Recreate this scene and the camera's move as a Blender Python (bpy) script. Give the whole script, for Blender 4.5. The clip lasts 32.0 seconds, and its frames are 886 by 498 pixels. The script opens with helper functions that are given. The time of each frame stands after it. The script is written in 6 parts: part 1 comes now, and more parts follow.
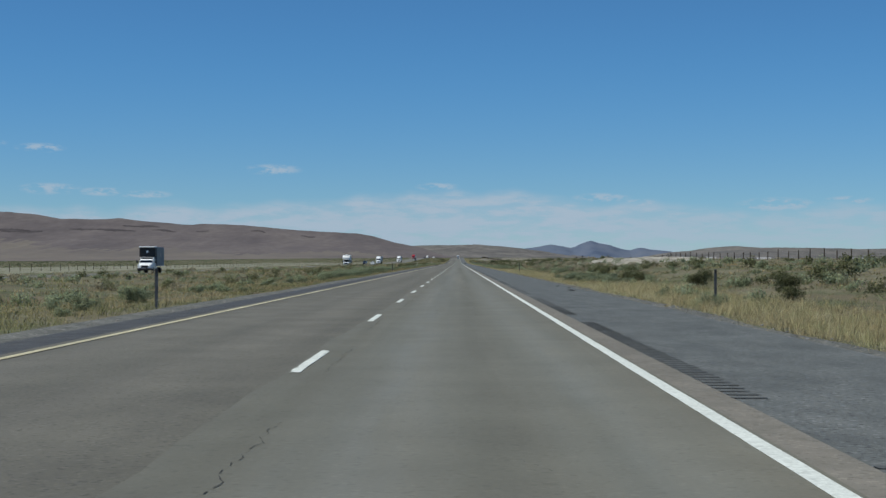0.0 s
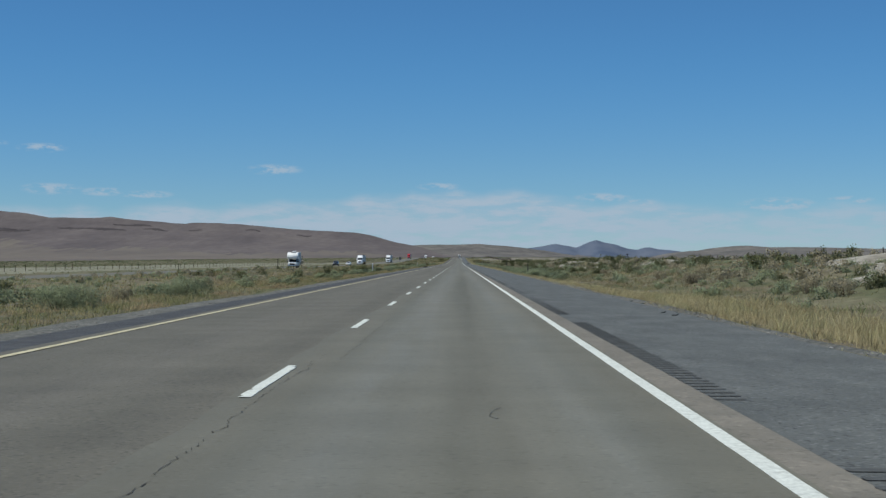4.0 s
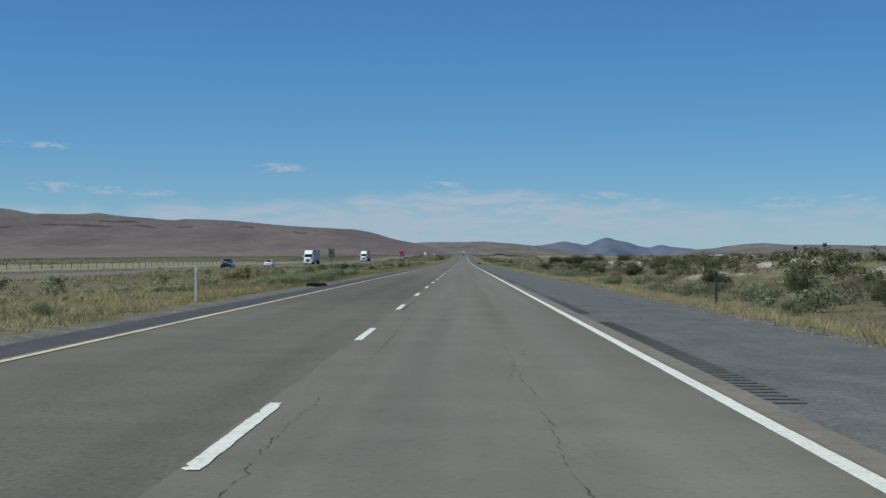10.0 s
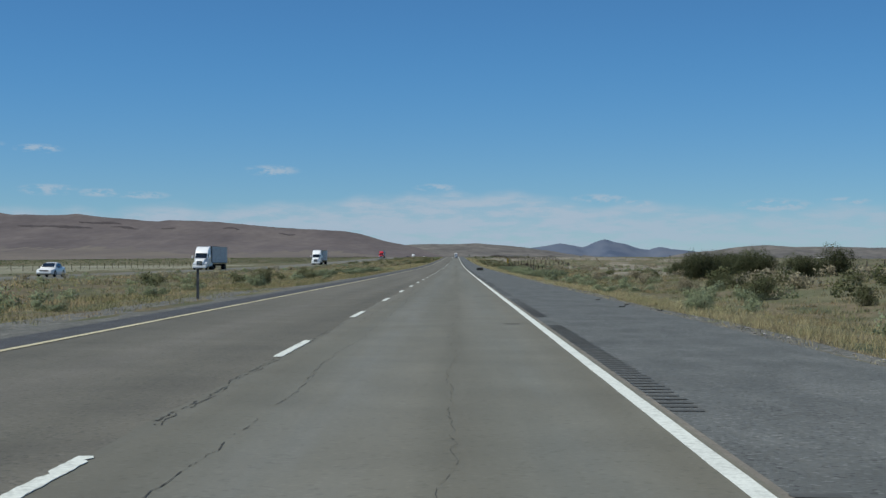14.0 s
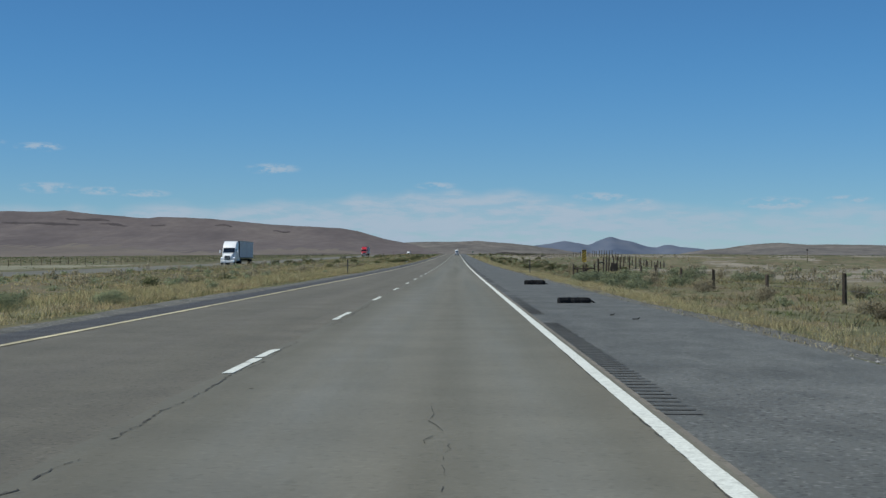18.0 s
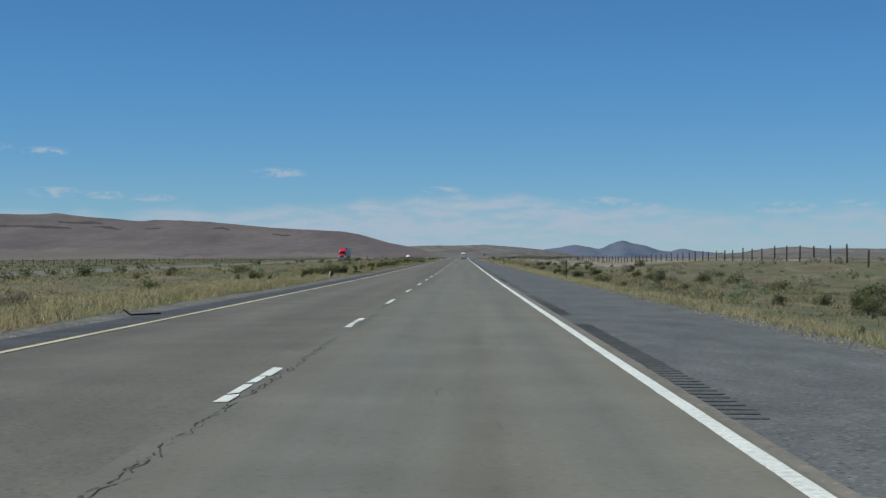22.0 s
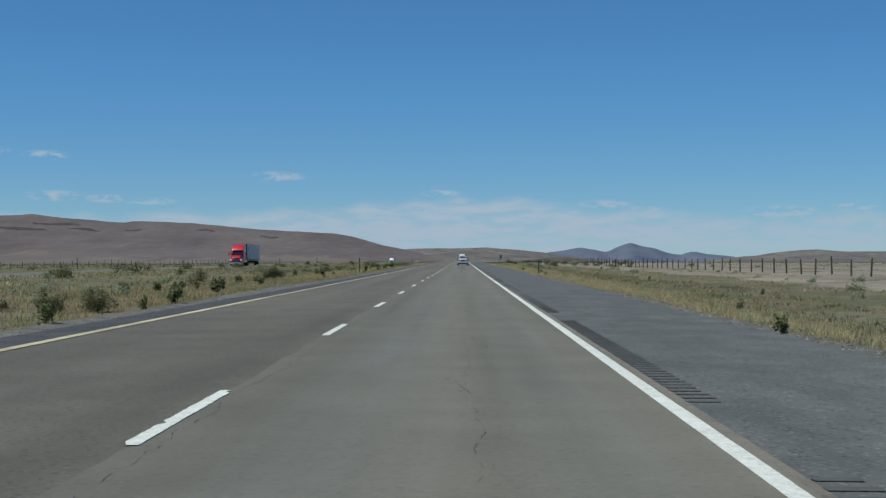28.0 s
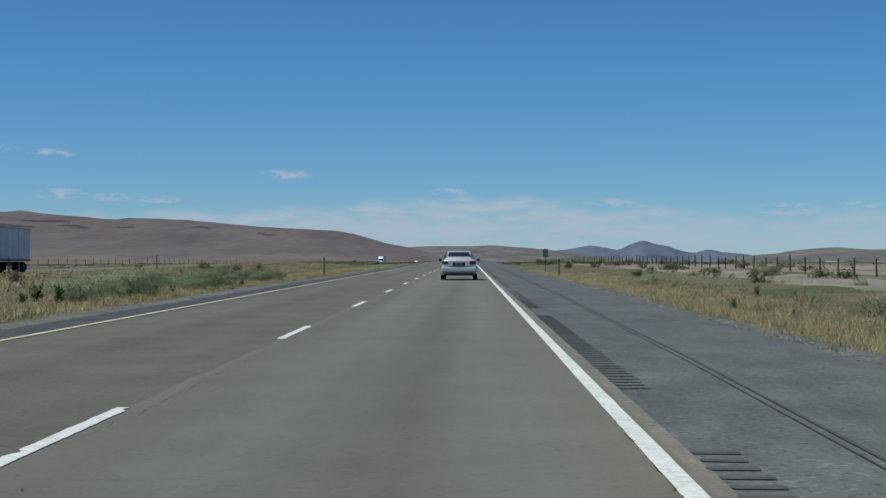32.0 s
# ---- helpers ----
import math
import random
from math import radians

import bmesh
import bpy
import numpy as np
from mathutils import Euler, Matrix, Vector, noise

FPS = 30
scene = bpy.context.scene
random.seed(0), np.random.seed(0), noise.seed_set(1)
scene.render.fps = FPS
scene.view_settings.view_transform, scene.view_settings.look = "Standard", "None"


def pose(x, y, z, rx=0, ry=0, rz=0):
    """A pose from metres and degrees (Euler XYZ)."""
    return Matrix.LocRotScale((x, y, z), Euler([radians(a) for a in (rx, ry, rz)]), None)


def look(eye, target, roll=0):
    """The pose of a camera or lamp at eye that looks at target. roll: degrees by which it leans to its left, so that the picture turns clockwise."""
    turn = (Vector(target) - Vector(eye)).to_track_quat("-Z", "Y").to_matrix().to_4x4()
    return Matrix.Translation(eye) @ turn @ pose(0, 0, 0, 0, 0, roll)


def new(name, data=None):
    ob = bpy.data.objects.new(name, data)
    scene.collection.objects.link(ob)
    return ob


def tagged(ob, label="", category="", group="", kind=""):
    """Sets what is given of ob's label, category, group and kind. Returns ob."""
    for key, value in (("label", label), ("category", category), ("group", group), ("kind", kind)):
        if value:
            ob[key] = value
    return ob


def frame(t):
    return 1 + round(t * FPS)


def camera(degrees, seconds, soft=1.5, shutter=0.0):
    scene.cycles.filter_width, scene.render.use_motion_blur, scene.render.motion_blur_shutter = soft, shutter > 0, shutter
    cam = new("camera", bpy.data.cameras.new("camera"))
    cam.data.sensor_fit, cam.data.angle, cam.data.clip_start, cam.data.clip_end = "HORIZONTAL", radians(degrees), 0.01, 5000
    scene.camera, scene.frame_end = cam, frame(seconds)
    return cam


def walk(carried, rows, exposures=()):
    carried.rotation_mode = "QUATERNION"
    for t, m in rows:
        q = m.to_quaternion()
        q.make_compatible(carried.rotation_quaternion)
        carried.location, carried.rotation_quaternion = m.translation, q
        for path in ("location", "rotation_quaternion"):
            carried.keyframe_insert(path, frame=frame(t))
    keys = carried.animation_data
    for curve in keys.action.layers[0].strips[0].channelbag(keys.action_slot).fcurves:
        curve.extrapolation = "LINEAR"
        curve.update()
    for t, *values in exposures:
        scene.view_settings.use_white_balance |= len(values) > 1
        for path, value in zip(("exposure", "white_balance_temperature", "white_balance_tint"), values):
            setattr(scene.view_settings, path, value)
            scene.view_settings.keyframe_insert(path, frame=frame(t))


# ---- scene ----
cam = camera(34.82, 32.0, soft=1.4)
PATH = [
    (0, pose(1.751, 0.41, 1.13, 90.506, 0, 0.607)),
    (0.5, pose(1.762, 19, 1.13, 90.578, 0, 0.571)),
    (1, pose(1.774, 37.59, 1.13, 90.543, 0, 0.571)),
    (1.5, pose(1.829, 56.2, 1.13, 90.438, 0, 0.502)),
    (2, pose(1.885, 74.81, 1.13, 90.401, 0, 0.571)),
    (2.5, pose(1.898, 93.43, 1.13, 90.506, 0, 0.642)),
    (3, pose(1.911, 112.06, 1.13, 90.506, 0, 0.607)),
    (3.5, pose(1.913, 130.69, 1.13, 90.506, 0, 0.676)),
    (5.5, pose(1.935, 205.22, 1.13, 90.506, 0, 0.571)),
    (6, pose(1.938, 223.85, 1.13, 90.506, 0, 0.607)),
    (6.5, pose(1.95, 242.48, 1.13, 90.296, 0, 0.642)),
    (7, pose(1.955, 261.12, 1.13, 90.261, 0, 0.676)),
    (7.5, pose(1.926, 279.75, 1.13, 90.506, 0, 0.747)),
    (8, pose(1.896, 298.39, 1.13, 90.472, 0, 0.852)),
    (8.5, pose(1.787, 317.03, 1.13, 90.438, 0, 0.852)),
    (9, pose(1.677, 335.66, 1.13, 90.401, 0, 0.887)),
    (9.5, pose(1.594, 354.3, 1.13, 90.261, 0, 0.887)),
    (10, pose(1.511, 372.94, 1.13, 90.438, 0, 0.818)),
    (10.5, pose(1.505, 391.59, 1.13, 90.438, 0, 0.642)),
    (11, pose(1.499, 410.23, 1.13, 90.332, 0, 0.465)),
    (11.5, pose(1.585, 428.88, 1.13, 90.332, 0, 0.325)),
    (12, pose(1.671, 447.53, 1.13, 90.367, 0, 0.291)),
    (12.5, pose(1.791, 466.18, 1.13, 90.472, 0, 0.291)),
    (13, pose(1.911, 484.83, 1.13, 90.401, 0, 0.257)),
    (13.5, pose(2.025, 503.48, 1.13, 90.296, 0, 0.431)),
    (14, pose(2.138, 522.14, 1.13, 90.543, 0, 0.536)),
    (14.5, pose(2.151, 540.8, 1.13, 90.227, 0, 0.642)),
    (16.5, pose(2.204, 615.45, 1.132, 90.296, 0, 0.676)),
    (17, pose(2.232, 634.11, 1.142, 90.367, 0, 0.747)),
    (17.5, pose(2.246, 652.77, 1.158, 90.367, 0, 0.713)),
    (18, pose(2.255, 671.42, 1.179, 90.472, 0, 0.571)),
    (18.5, pose(2.252, 690.08, 1.204, 90.332, 0, 0.747)),
    (19, pose(2.259, 708.73, 1.232, 90.438, 0, 0.921)),
    (19.5, pose(2.17, 727.37, 1.264, 90.612, 0, 0.992)),
    (20, pose(2.081, 746.01, 1.3, 90.472, 0, 1.098)),
    (20.5, pose(1.991, 764.64, 1.342, 90.438, 0, 1.098)),
    (21, pose(1.9, 783.26, 1.394, 90.717, 0, 0.852)),
    (21.5, pose(1.907, 801.87, 1.454, 90.612, 0, 0.781)),
    (22, pose(1.913, 820.47, 1.524, 90.649, 0, 0.818)),
    (22.5, pose(1.918, 839.19, 1.602, 90.543, 0, 0.781)),
    (23, pose(1.922, 857.9, 1.687, 90.752, 0, 0.887)),
    (23.5, pose(1.949, 876.56, 1.779, 90.649, 0, 0.818)),
    (24, pose(1.976, 895.22, 1.877, 90.752, 0, 0.818)),
    (24.5, pose(2.024, 913.72, 1.985, 90.649, 0, 0.676)),
    (25, pose(2.072, 932.22, 2.104, 90.752, 0, 0.747)),
    (25.5, pose(2.062, 950.63, 2.232, 90.823, 0, 0.818)),
    (27.5, pose(2.022, 1024.17, 2.75, 90.823, 0, 0.852)),
    (28, pose(2.012, 1042.53, 2.879, 90.788, 0, 0.781)),
    (28.5, pose(2.106, 1061.04, 3.008, 90.788, 0, 0.607)),
    (29, pose(2.185, 1079.55, 3.138, 90.752, 0, 0.465)),
    (29.5, pose(2.293, 1098.07, 3.267, 90.788, 0, 0.571)),
    (30, pose(2.388, 1116.8, 3.396, 90.788, 0, 0.536)),
    (30.5, pose(2.484, 1135.03, 3.527, 90.788, 0, 0.642)),
    (31, pose(2.581, 1153.47, 3.662, 90.788, 0, 0.676)),
    (31.5, pose(2.564, 1171.96, 3.801, 90.752, 0, 0.852)),
    (32, pose(2.548, 1190.46, 3.943, 90.717, 0, 1.027)),
]

walk(cam, PATH)

# ---- light: high sun from the left and a little behind, clear sky with low cloud ----
SUN_TURN, SUN_RISE = 250.0, 63.0
world = bpy.data.worlds.new("sky")
scene.world = world
world.use_nodes = True
wt = world.node_tree
wt.nodes.clear()


def wnode(kind, **inputs):
    n = wt.nodes.new(kind)
    for key, value in inputs.items():
        n.inputs[int(key[1:])].default_value = value
    return n


def wmath(op, a, b=None, clamp=False):
    n = wt.nodes.new("ShaderNodeMath")
    n.operation, n.use_clamp = op, clamp
    for k, v in enumerate((a, b)):
        if v is None:
            continue
        if isinstance(v, (int, float)):
            n.inputs[k].default_value = v
        else:
            wt.links.new(v, n.inputs[k])
    return n.outputs[0]


def wrange(v, a, b, c=0.0, d=1.0):
    n = wt.nodes.new("ShaderNodeMapRange")
    n.interpolation_type = "SMOOTHSTEP"
    wt.links.new(v, n.inputs[0])
    for k, x in enumerate((a, b, c, d)):
        n.inputs[k + 1].default_value = x
    return n.outputs[0]


def build_sky():
    sky = wt.nodes.new("ShaderNodeTexSky")
    sky.sky_type, sky.sun_disc = "NISHITA", False
    sky.sun_elevation, sky.sun_rotation = radians(SUN_RISE), radians(SUN_TURN)
    sky.altitude, sky.air_density, sky.dust_density, sky.ozone_density = 2200, 1.0, 0.0, 4.0
    coords = wt.nodes.new("ShaderNodeTexCoord")
    split = wt.nodes.new("ShaderNodeSeparateXYZ")
    wt.links.new(coords.outputs["Generated"], split.inputs[0])
    x, y, z = split.outputs
    flat = wmath("SQRT", wmath("ADD", wmath("MULTIPLY", x, x), wmath("MULTIPLY", y, y)))
    rise = wmath("MULTIPLY", wmath("ARCTAN2", z, flat), 57.29578)
    turn = wmath("MULTIPLY", wmath("ARCTAN2", x, y), 57.29578)

    def streaks(sx, sy, scale, detail, off):
        join = wt.nodes.new("ShaderNodeCombineXYZ")
        wt.links.new(wmath("MULTIPLY", turn, sx), join.inputs[0])
        wt.links.new(wmath("MULTIPLY", rise, sy), join.inputs[1])
        join.inputs[2].default_value = off
        n = wnode("ShaderNodeTexNoise", _2=scale, _3=detail, _4=0.62)
        wt.links.new(join.outputs[0], n.inputs[0])
        return n.outputs[0]

    # the low bank of cloud, its top uneven
    top = wmath("ADD", 1.3, wmath("MULTIPLY", streaks(0.16, 0.0, 1.0, 3.0, 3.3), 2.1))
    top = wmath("ADD", top, wrange(wmath("ABSOLUTE", wmath("SUBTRACT", turn, 0.4)), 3.2, 6.0, 0.45, 0.0))
    inside = wrange(wmath("SUBTRACT", top, rise), -0.12, 0.45)
    fine = streaks(0.55, 2.4, 1.0, 7.0, 8.1)
    torn = streaks(1.7, 4.5, 1.0, 6.0, 5.2)
    bank = wmath("MULTIPLY", inside, wrange(fine, 0.36, 0.6, 0.38, 1.0))
    bank = wmath("MULTIPLY", bank, wrange(turn, 4.0, 12.0, 1.0, 0.75))
    low = wrange(rise, -0.4, 1.1, 0.65, 1.0)
    mask = wmath("MULTIPLY", bank, low)
    # a few torn puffs above it: turn, rise, half width, half height in degrees
    for a, b, w, h in ((-8.0, 3.95, 0.95, 0.2), (-17.7, 4.75, 0.8, 0.16), (-0.9, 3.25, 0.75, 0.14), (6.2, 2.75, 1.0, 0.17),
                       (-17.3, 3.05, 1.0, 0.2), (-15.2, 2.95, 0.8, 0.15), (-13.4, 2.85, 0.9, 0.14), (0.2, 2.6, 1.0, 0.2), (7.8, 2.5, 0.8, 0.15),
                       (14.8, 1.5, 0.4, 0.25), (16.5, 2.55, 0.8, 0.15), (-20.2, 4.9, 0.9, 0.16), (13.6, 2.4, 1.3, 0.25)):
        dx = wmath("DIVIDE", wmath("SUBTRACT", turn, 0.934 * a), w)
        dy = wmath("DIVIDE", wmath("SUBTRACT", rise, 0.934 * b), h)
        r = wmath("ADD", wmath("MULTIPLY", dx, dx), wmath("MULTIPLY", dy, dy))
        puff = wmath("MULTIPLY", wrange(r, 0.0, 1.9, 1.0, 0.0), wrange(torn, 0.4, 0.6, 0.0, 0.8))
        mask = wmath("MAXIMUM", mask, puff)
    deep = wt.nodes.new("ShaderNodeMixRGB")
    deep.blend_type = "MULTIPLY"
    deep.inputs[0].default_value = 1.0
    tint = wt.nodes.new("ShaderNodeMixRGB")
    wt.links.new(wrange(rise, 0.0, 9.0), tint.inputs[0])
    tint.inputs[1].default_value, tint.inputs[2].default_value = (0.525, 0.74, 0.9, 1), (0.435, 0.81, 1.02, 1)
    wt.links.new(tint.outputs[0], deep.inputs[2])
    wt.links.new(sky.outputs[0], deep.inputs[1])
    mix = wt.nodes.new("ShaderNodeMixRGB")
    wt.links.new(mask, mix.inputs[0])
    wt.links.new(deep.outputs[0], mix.inputs[1])
    mix.inputs[2].default_value = (4.2, 5.4, 6.6, 1)
    back = wnode("ShaderNodeBackground", _1=0.087)
    wt.links.new(mix.outputs[0], back.inputs[0])
    out = wt.nodes.new("ShaderNodeOutputWorld")
    wt.links.new(back.outputs[0], out.inputs[0])


build_sky()
sun = new("sun", bpy.data.lights.new("sun", "SUN"))
sun.data.energy, sun.data.angle, sun.data.color = 4.2, radians(0.53), (0.985, 0.985, 0.9)
a, e = radians(SUN_TURN), radians(SUN_RISE)
sun.matrix_world = look((0, 0, 50), (-50 * math.sin(a) * math.cos(e), -50 * math.cos(a) * math.cos(e), 50 - 50 * math.sin(e)))


# ---- materials ----
def material(name, stops, scale=6.0, detail=6.0, rough=0.8, metal=0.0, bump=0.0, bump_scale=60.0, stretch=(1, 1, 1), random=0.0, second=None, coords="Object",
             spec=0.4, per_island=False, coat=0.0, thin=0.0, third=None, chalky=0.0, drawn=False):
    """stops: colours along a ramp over noise of that scale. second: (scale, amount) of a broad light and dark variation; drawn: it follows the stretch too."""
    m = bpy.data.materials.new(name)
    m.use_nodes = True
    nt = m.node_tree
    b = nt.nodes["Principled BSDF"]
    b.inputs["Roughness"].default_value, b.inputs["Metallic"].default_value = rough, metal
    b.inputs["Specular IOR Level"].default_value = spec
    b.inputs["Coat Weight"].default_value = coat
    b.inputs["Diffuse Roughness"].default_value = chalky
    tc = nt.nodes.new("ShaderNodeTexCoord")
    if coords == "World":
        src = nt.nodes.new("ShaderNodeNewGeometry").outputs["Position"]
    else:
        src = tc.outputs[coords]
    mp = nt.nodes.new("ShaderNodeMapping")
    mp.inputs["Scale"].default_value = stretch
    nt.links.new(src, mp.inputs[0])
    n = nt.nodes.new("ShaderNodeTexNoise")
    n.inputs["Scale"].default_value, n.inputs["Detail"].default_value = scale, detail
    nt.links.new(mp.outputs[0], n.inputs[0])
    ramp = nt.nodes.new("ShaderNodeValToRGB")
    el = ramp.color_ramp.elements
    el[0].position, el[1].position = 0.32, 0.68
    el[0].color, el[1].color = (*stops[0], 1), (*stops[-1], 1)
    for k, c in enumerate(stops[1:-1]):
        el.new(0.32 + 0.36 * (k + 1) / (len(stops) - 1)).color = (*c, 1)
    nt.links.new(n.outputs[0], ramp.inputs[0])
    colour = ramp.outputs[0]

    def vary(value, amount):
        nonlocal colour
        mr = nt.nodes.new("ShaderNodeMapRange")
        mr.inputs[3].default_value, mr.inputs[4].default_value = 1 - amount, 1 + amount
        nt.links.new(value, mr.inputs[0])
        mul = nt.nodes.new("ShaderNodeVectorMath")
        mul.operation = "SCALE"
        nt.links.new(colour, mul.inputs[0])
        nt.links.new(mr.outputs[0], mul.inputs["Scale"])
        colour = mul.outputs[0]

    for broad in (second, third):
        if not broad:
            continue
        n2 = nt.nodes.new("ShaderNodeTexNoise")
        n2.inputs["Scale"].default_value, n2.inputs["Detail"].default_value = broad[0], 4
        nt.links.new(mp.outputs[0] if drawn else src, n2.inputs[0])
        sh = nt.nodes.new("ShaderNodeMapRange")
        sh.inputs[1].default_value, sh.inputs[2].default_value = 0.3, 0.7
        nt.links.new(n2.outputs[0], sh.inputs[0])
        vary(sh.outputs[0], broad[1])
    if random:
        if per_island:
            vary(nt.nodes.new("ShaderNodeNewGeometry").outputs["Random Per Island"], random)
        else:
            vary(nt.nodes.new("ShaderNodeObjectInfo").outputs["Random"], random)
    nt.links.new(colour, b.inputs["Base Color"])
    if bump:
        nb = nt.nodes.new("ShaderNodeTexNoise")
        nb.inputs["Scale"].default_value, nb.inputs["Detail"].default_value = bump_scale, 4
        nt.links.new(src, nb.inputs[0])
        bp = nt.nodes.new("ShaderNodeBump")
        bp.inputs["Strength"].default_value, bp.inputs["Distance"].default_value = bump, 0.02
        nt.links.new(nb.outputs[0], bp.inputs["Height"])
        nt.links.new(bp.outputs[0], b.inputs["Normal"])
    if thin:
        # light that comes through thin leaves and blades
        tr = nt.nodes.new("ShaderNodeBsdfTranslucent")
        nt.links.new(colour, tr.inputs["Color"])
        mx = nt.nodes.new("ShaderNodeMixShader")
        mx.inputs[0].default_value = thin
        nt.links.new(b.outputs[0], mx.inputs[1])
        nt.links.new(tr.outputs[0], mx.inputs[2])
        nt.links.new(mx.outputs[0], nt.nodes["Material Output"].inputs["Surface"])
    return m


def plain(name, colour, rough=0.5, metal=0.0, vary=0.12, scale=9.0, spec=0.5, coat=0.0):
    lo, hi = [tuple(min(1, c * k) for c in colour) for k in (1 - vary, 1 + vary)]
    return material(name, (lo, hi), scale=scale, rough=rough, metal=metal, spec=spec, coat=coat)


def glow(name, colour, strength):
    m = plain(name, colour)
    b = m.node_tree.nodes["Principled BSDF"]
    b.inputs["Emission Color"].default_value, b.inputs["Emission Strength"].default_value = (*colour, 1), strength
    return m


M_LANE = material("worn chip seal", ((0.12, 0.116, 0.09), (0.14, 0.134, 0.105), (0.159, 0.151, 0.12)), scale=0.55, rough=0.82, bump=0.1, bump_scale=90,
                  stretch=(2.2, 0.03, 1), second=(26.0, 0.06), third=(0.8, 0.09), coords="World", spec=0.36, chalky=1.0)
M_LANE_OLD = material("browner chip seal", ((0.108, 0.1, 0.076), (0.128, 0.118, 0.091), (0.148, 0.136, 0.107)), scale=0.5, rough=0.82, bump=0.18, bump_scale=80,
                      stretch=(1.6, 0.03, 1), second=(20.0, 0.08), third=(0.7, 0.13), coords="World", spec=0.36, chalky=1.0)
M_EDGE = material("pale sandy asphalt", ((0.135, 0.124, 0.101), (0.172, 0.155, 0.127)), scale=3.0, rough=0.85, bump=0.4, second=(0.4, 0.12), coords="World", spec=0.4)
M_SHOULDER = material("blue grey asphalt", ((0.083, 0.088, 0.084), (0.098, 0.103, 0.098), (0.114, 0.119, 0.113)), scale=1.4, rough=0.85, bump=0.5, bump_scale=70,
                      stretch=(1.5, 0.5, 1), second=(32.0, 0.14), third=(0.6, 0.14), coords="World", spec=0.35, chalky=1.0)
M_SHOULDER_LEFT = material("old dark asphalt", ((0.042, 0.043, 0.045), (0.055, 0.056, 0.058), (0.07, 0.07, 0.071)), scale=1.4, rough=0.8, bump=0.7, bump_scale=70, second=(25.0, 0.3), coords="World", spec=0.35)
M_GROOVE = material("rumble groove", ((0.062, 0.065, 0.065), (0.088, 0.091, 0.09)), scale=8, rough=0.95, coords="World", spec=0.2)
M_TAR = material("cracked tar", ((0.042, 0.041, 0.038), (0.083, 0.08, 0.072)), scale=12, rough=0.9, coords="World", spec=0.2)
M_SKID = material("rubbed tyre marks", ((0.054, 0.057, 0.057), (0.084, 0.086, 0.086)), scale=6, rough=0.9, coords="World", spec=0.2)
M_WHITE = material("worn white road paint", ((0.46, 0.48, 0.44), (0.57, 0.592, 0.545), (0.614, 0.636, 0.588)), scale=14, rough=0.7, second=(1.5, 0.06), third=(45.0, 0.14), coords="World", bump=0.2)
M_YELLOW = material("worn yellow road paint", ((0.33, 0.29, 0.18), (0.47, 0.42, 0.27), (0.52, 0.47, 0.32)), scale=6, rough=0.7, second=(0.35, 0.2), coords="World", bump=0.3)
M_GRAVEL = material("grey gravel", ((0.066, 0.068, 0.063), (0.11, 0.11, 0.1), (0.176, 0.173, 0.155)), scale=16, rough=0.95, bump=1.0, bump_scale=30, second=(0.6, 0.2), third=(3.0, 0.2), coords="World", spec=0.2)
M_GROUND = material("dry rangeland soil", ((0.07, 0.08, 0.042), (0.135, 0.11, 0.07), (0.088, 0.094, 0.05), (0.145, 0.13, 0.083), (0.105, 0.088, 0.056)), scale=0.16, detail=12, rough=0.95, bump=1.0,
                    bump_scale=6, stretch=(1.2, 0.5, 1), second=(2.2, 0.3), third=(0.03, 0.14), coords="World", spec=0.15)
M_BARE = material("bare pale desert earth", ((0.15, 0.134, 0.104), (0.196, 0.176, 0.139), (0.242, 0.218, 0.176)), scale=0.2, detail=10, rough=0.95, bump=0.8, bump_scale=5, stretch=(1, 0.5, 1), second=(1.6, 0.2),
                  coords="World", spec=0.15)
M_FLAT = material("pale dry silt", ((0.15, 0.152, 0.104), (0.187, 0.182, 0.13), (0.215, 0.205, 0.155)), scale=0.05, detail=10, rough=0.95, second=(0.4, 0.14), stretch=(1, 0.4, 1), coords="World", spec=0.15)
M_STONE = material("loose stones", ((0.1, 0.1, 0.095), (0.2, 0.19, 0.175), (0.36, 0.35, 0.33)), scale=3, rough=0.95, coords="World", spec=0.2)
M_MOUND = material("chalky pale earth", ((0.17, 0.155, 0.122), (0.26, 0.24, 0.2), (0.36, 0.34, 0.29)), scale=0.9, rough=0.95, bump=1.0, bump_scale=3, second=(3, 0.25), coords="World", spec=0.15)
M_STRAW = material("dry straw grass", ((0.27, 0.295, 0.145), (0.51, 0.46, 0.272), (0.425, 0.352, 0.208), (0.4, 0.39, 0.205), (0.63, 0.56, 0.37)), scale=0.45, detail=6, rough=0.8, stretch=(1.5, 0.6, 1), random=0.2, per_island=True,
                   coords="World", spec=0.2, thin=0.5)
M_OLIVE = material("mixed olive grass", ((0.159, 0.185, 0.087), (0.356, 0.299, 0.168), (0.21, 0.222, 0.105), (0.445, 0.359, 0.215), (0.318, 0.24, 0.146)), scale=0.32, detail=7, rough=0.85, stretch=(1.2, 0.45, 1),
                   random=0.18, per_island=True, coords="World", spec=0.2, thin=0.5)
M_FORB = material("low leafy herbs", ((0.15, 0.195, 0.085), (0.257, 0.273, 0.14), (0.326, 0.253, 0.157), (0.203, 0.24, 0.14), (0.353, 0.305, 0.194)), scale=0.4, detail=7, rough=0.8, stretch=(1.1, 0.5, 1),
                  random=0.25, per_island=True, coords="World", spec=0.2, thin=0.5)
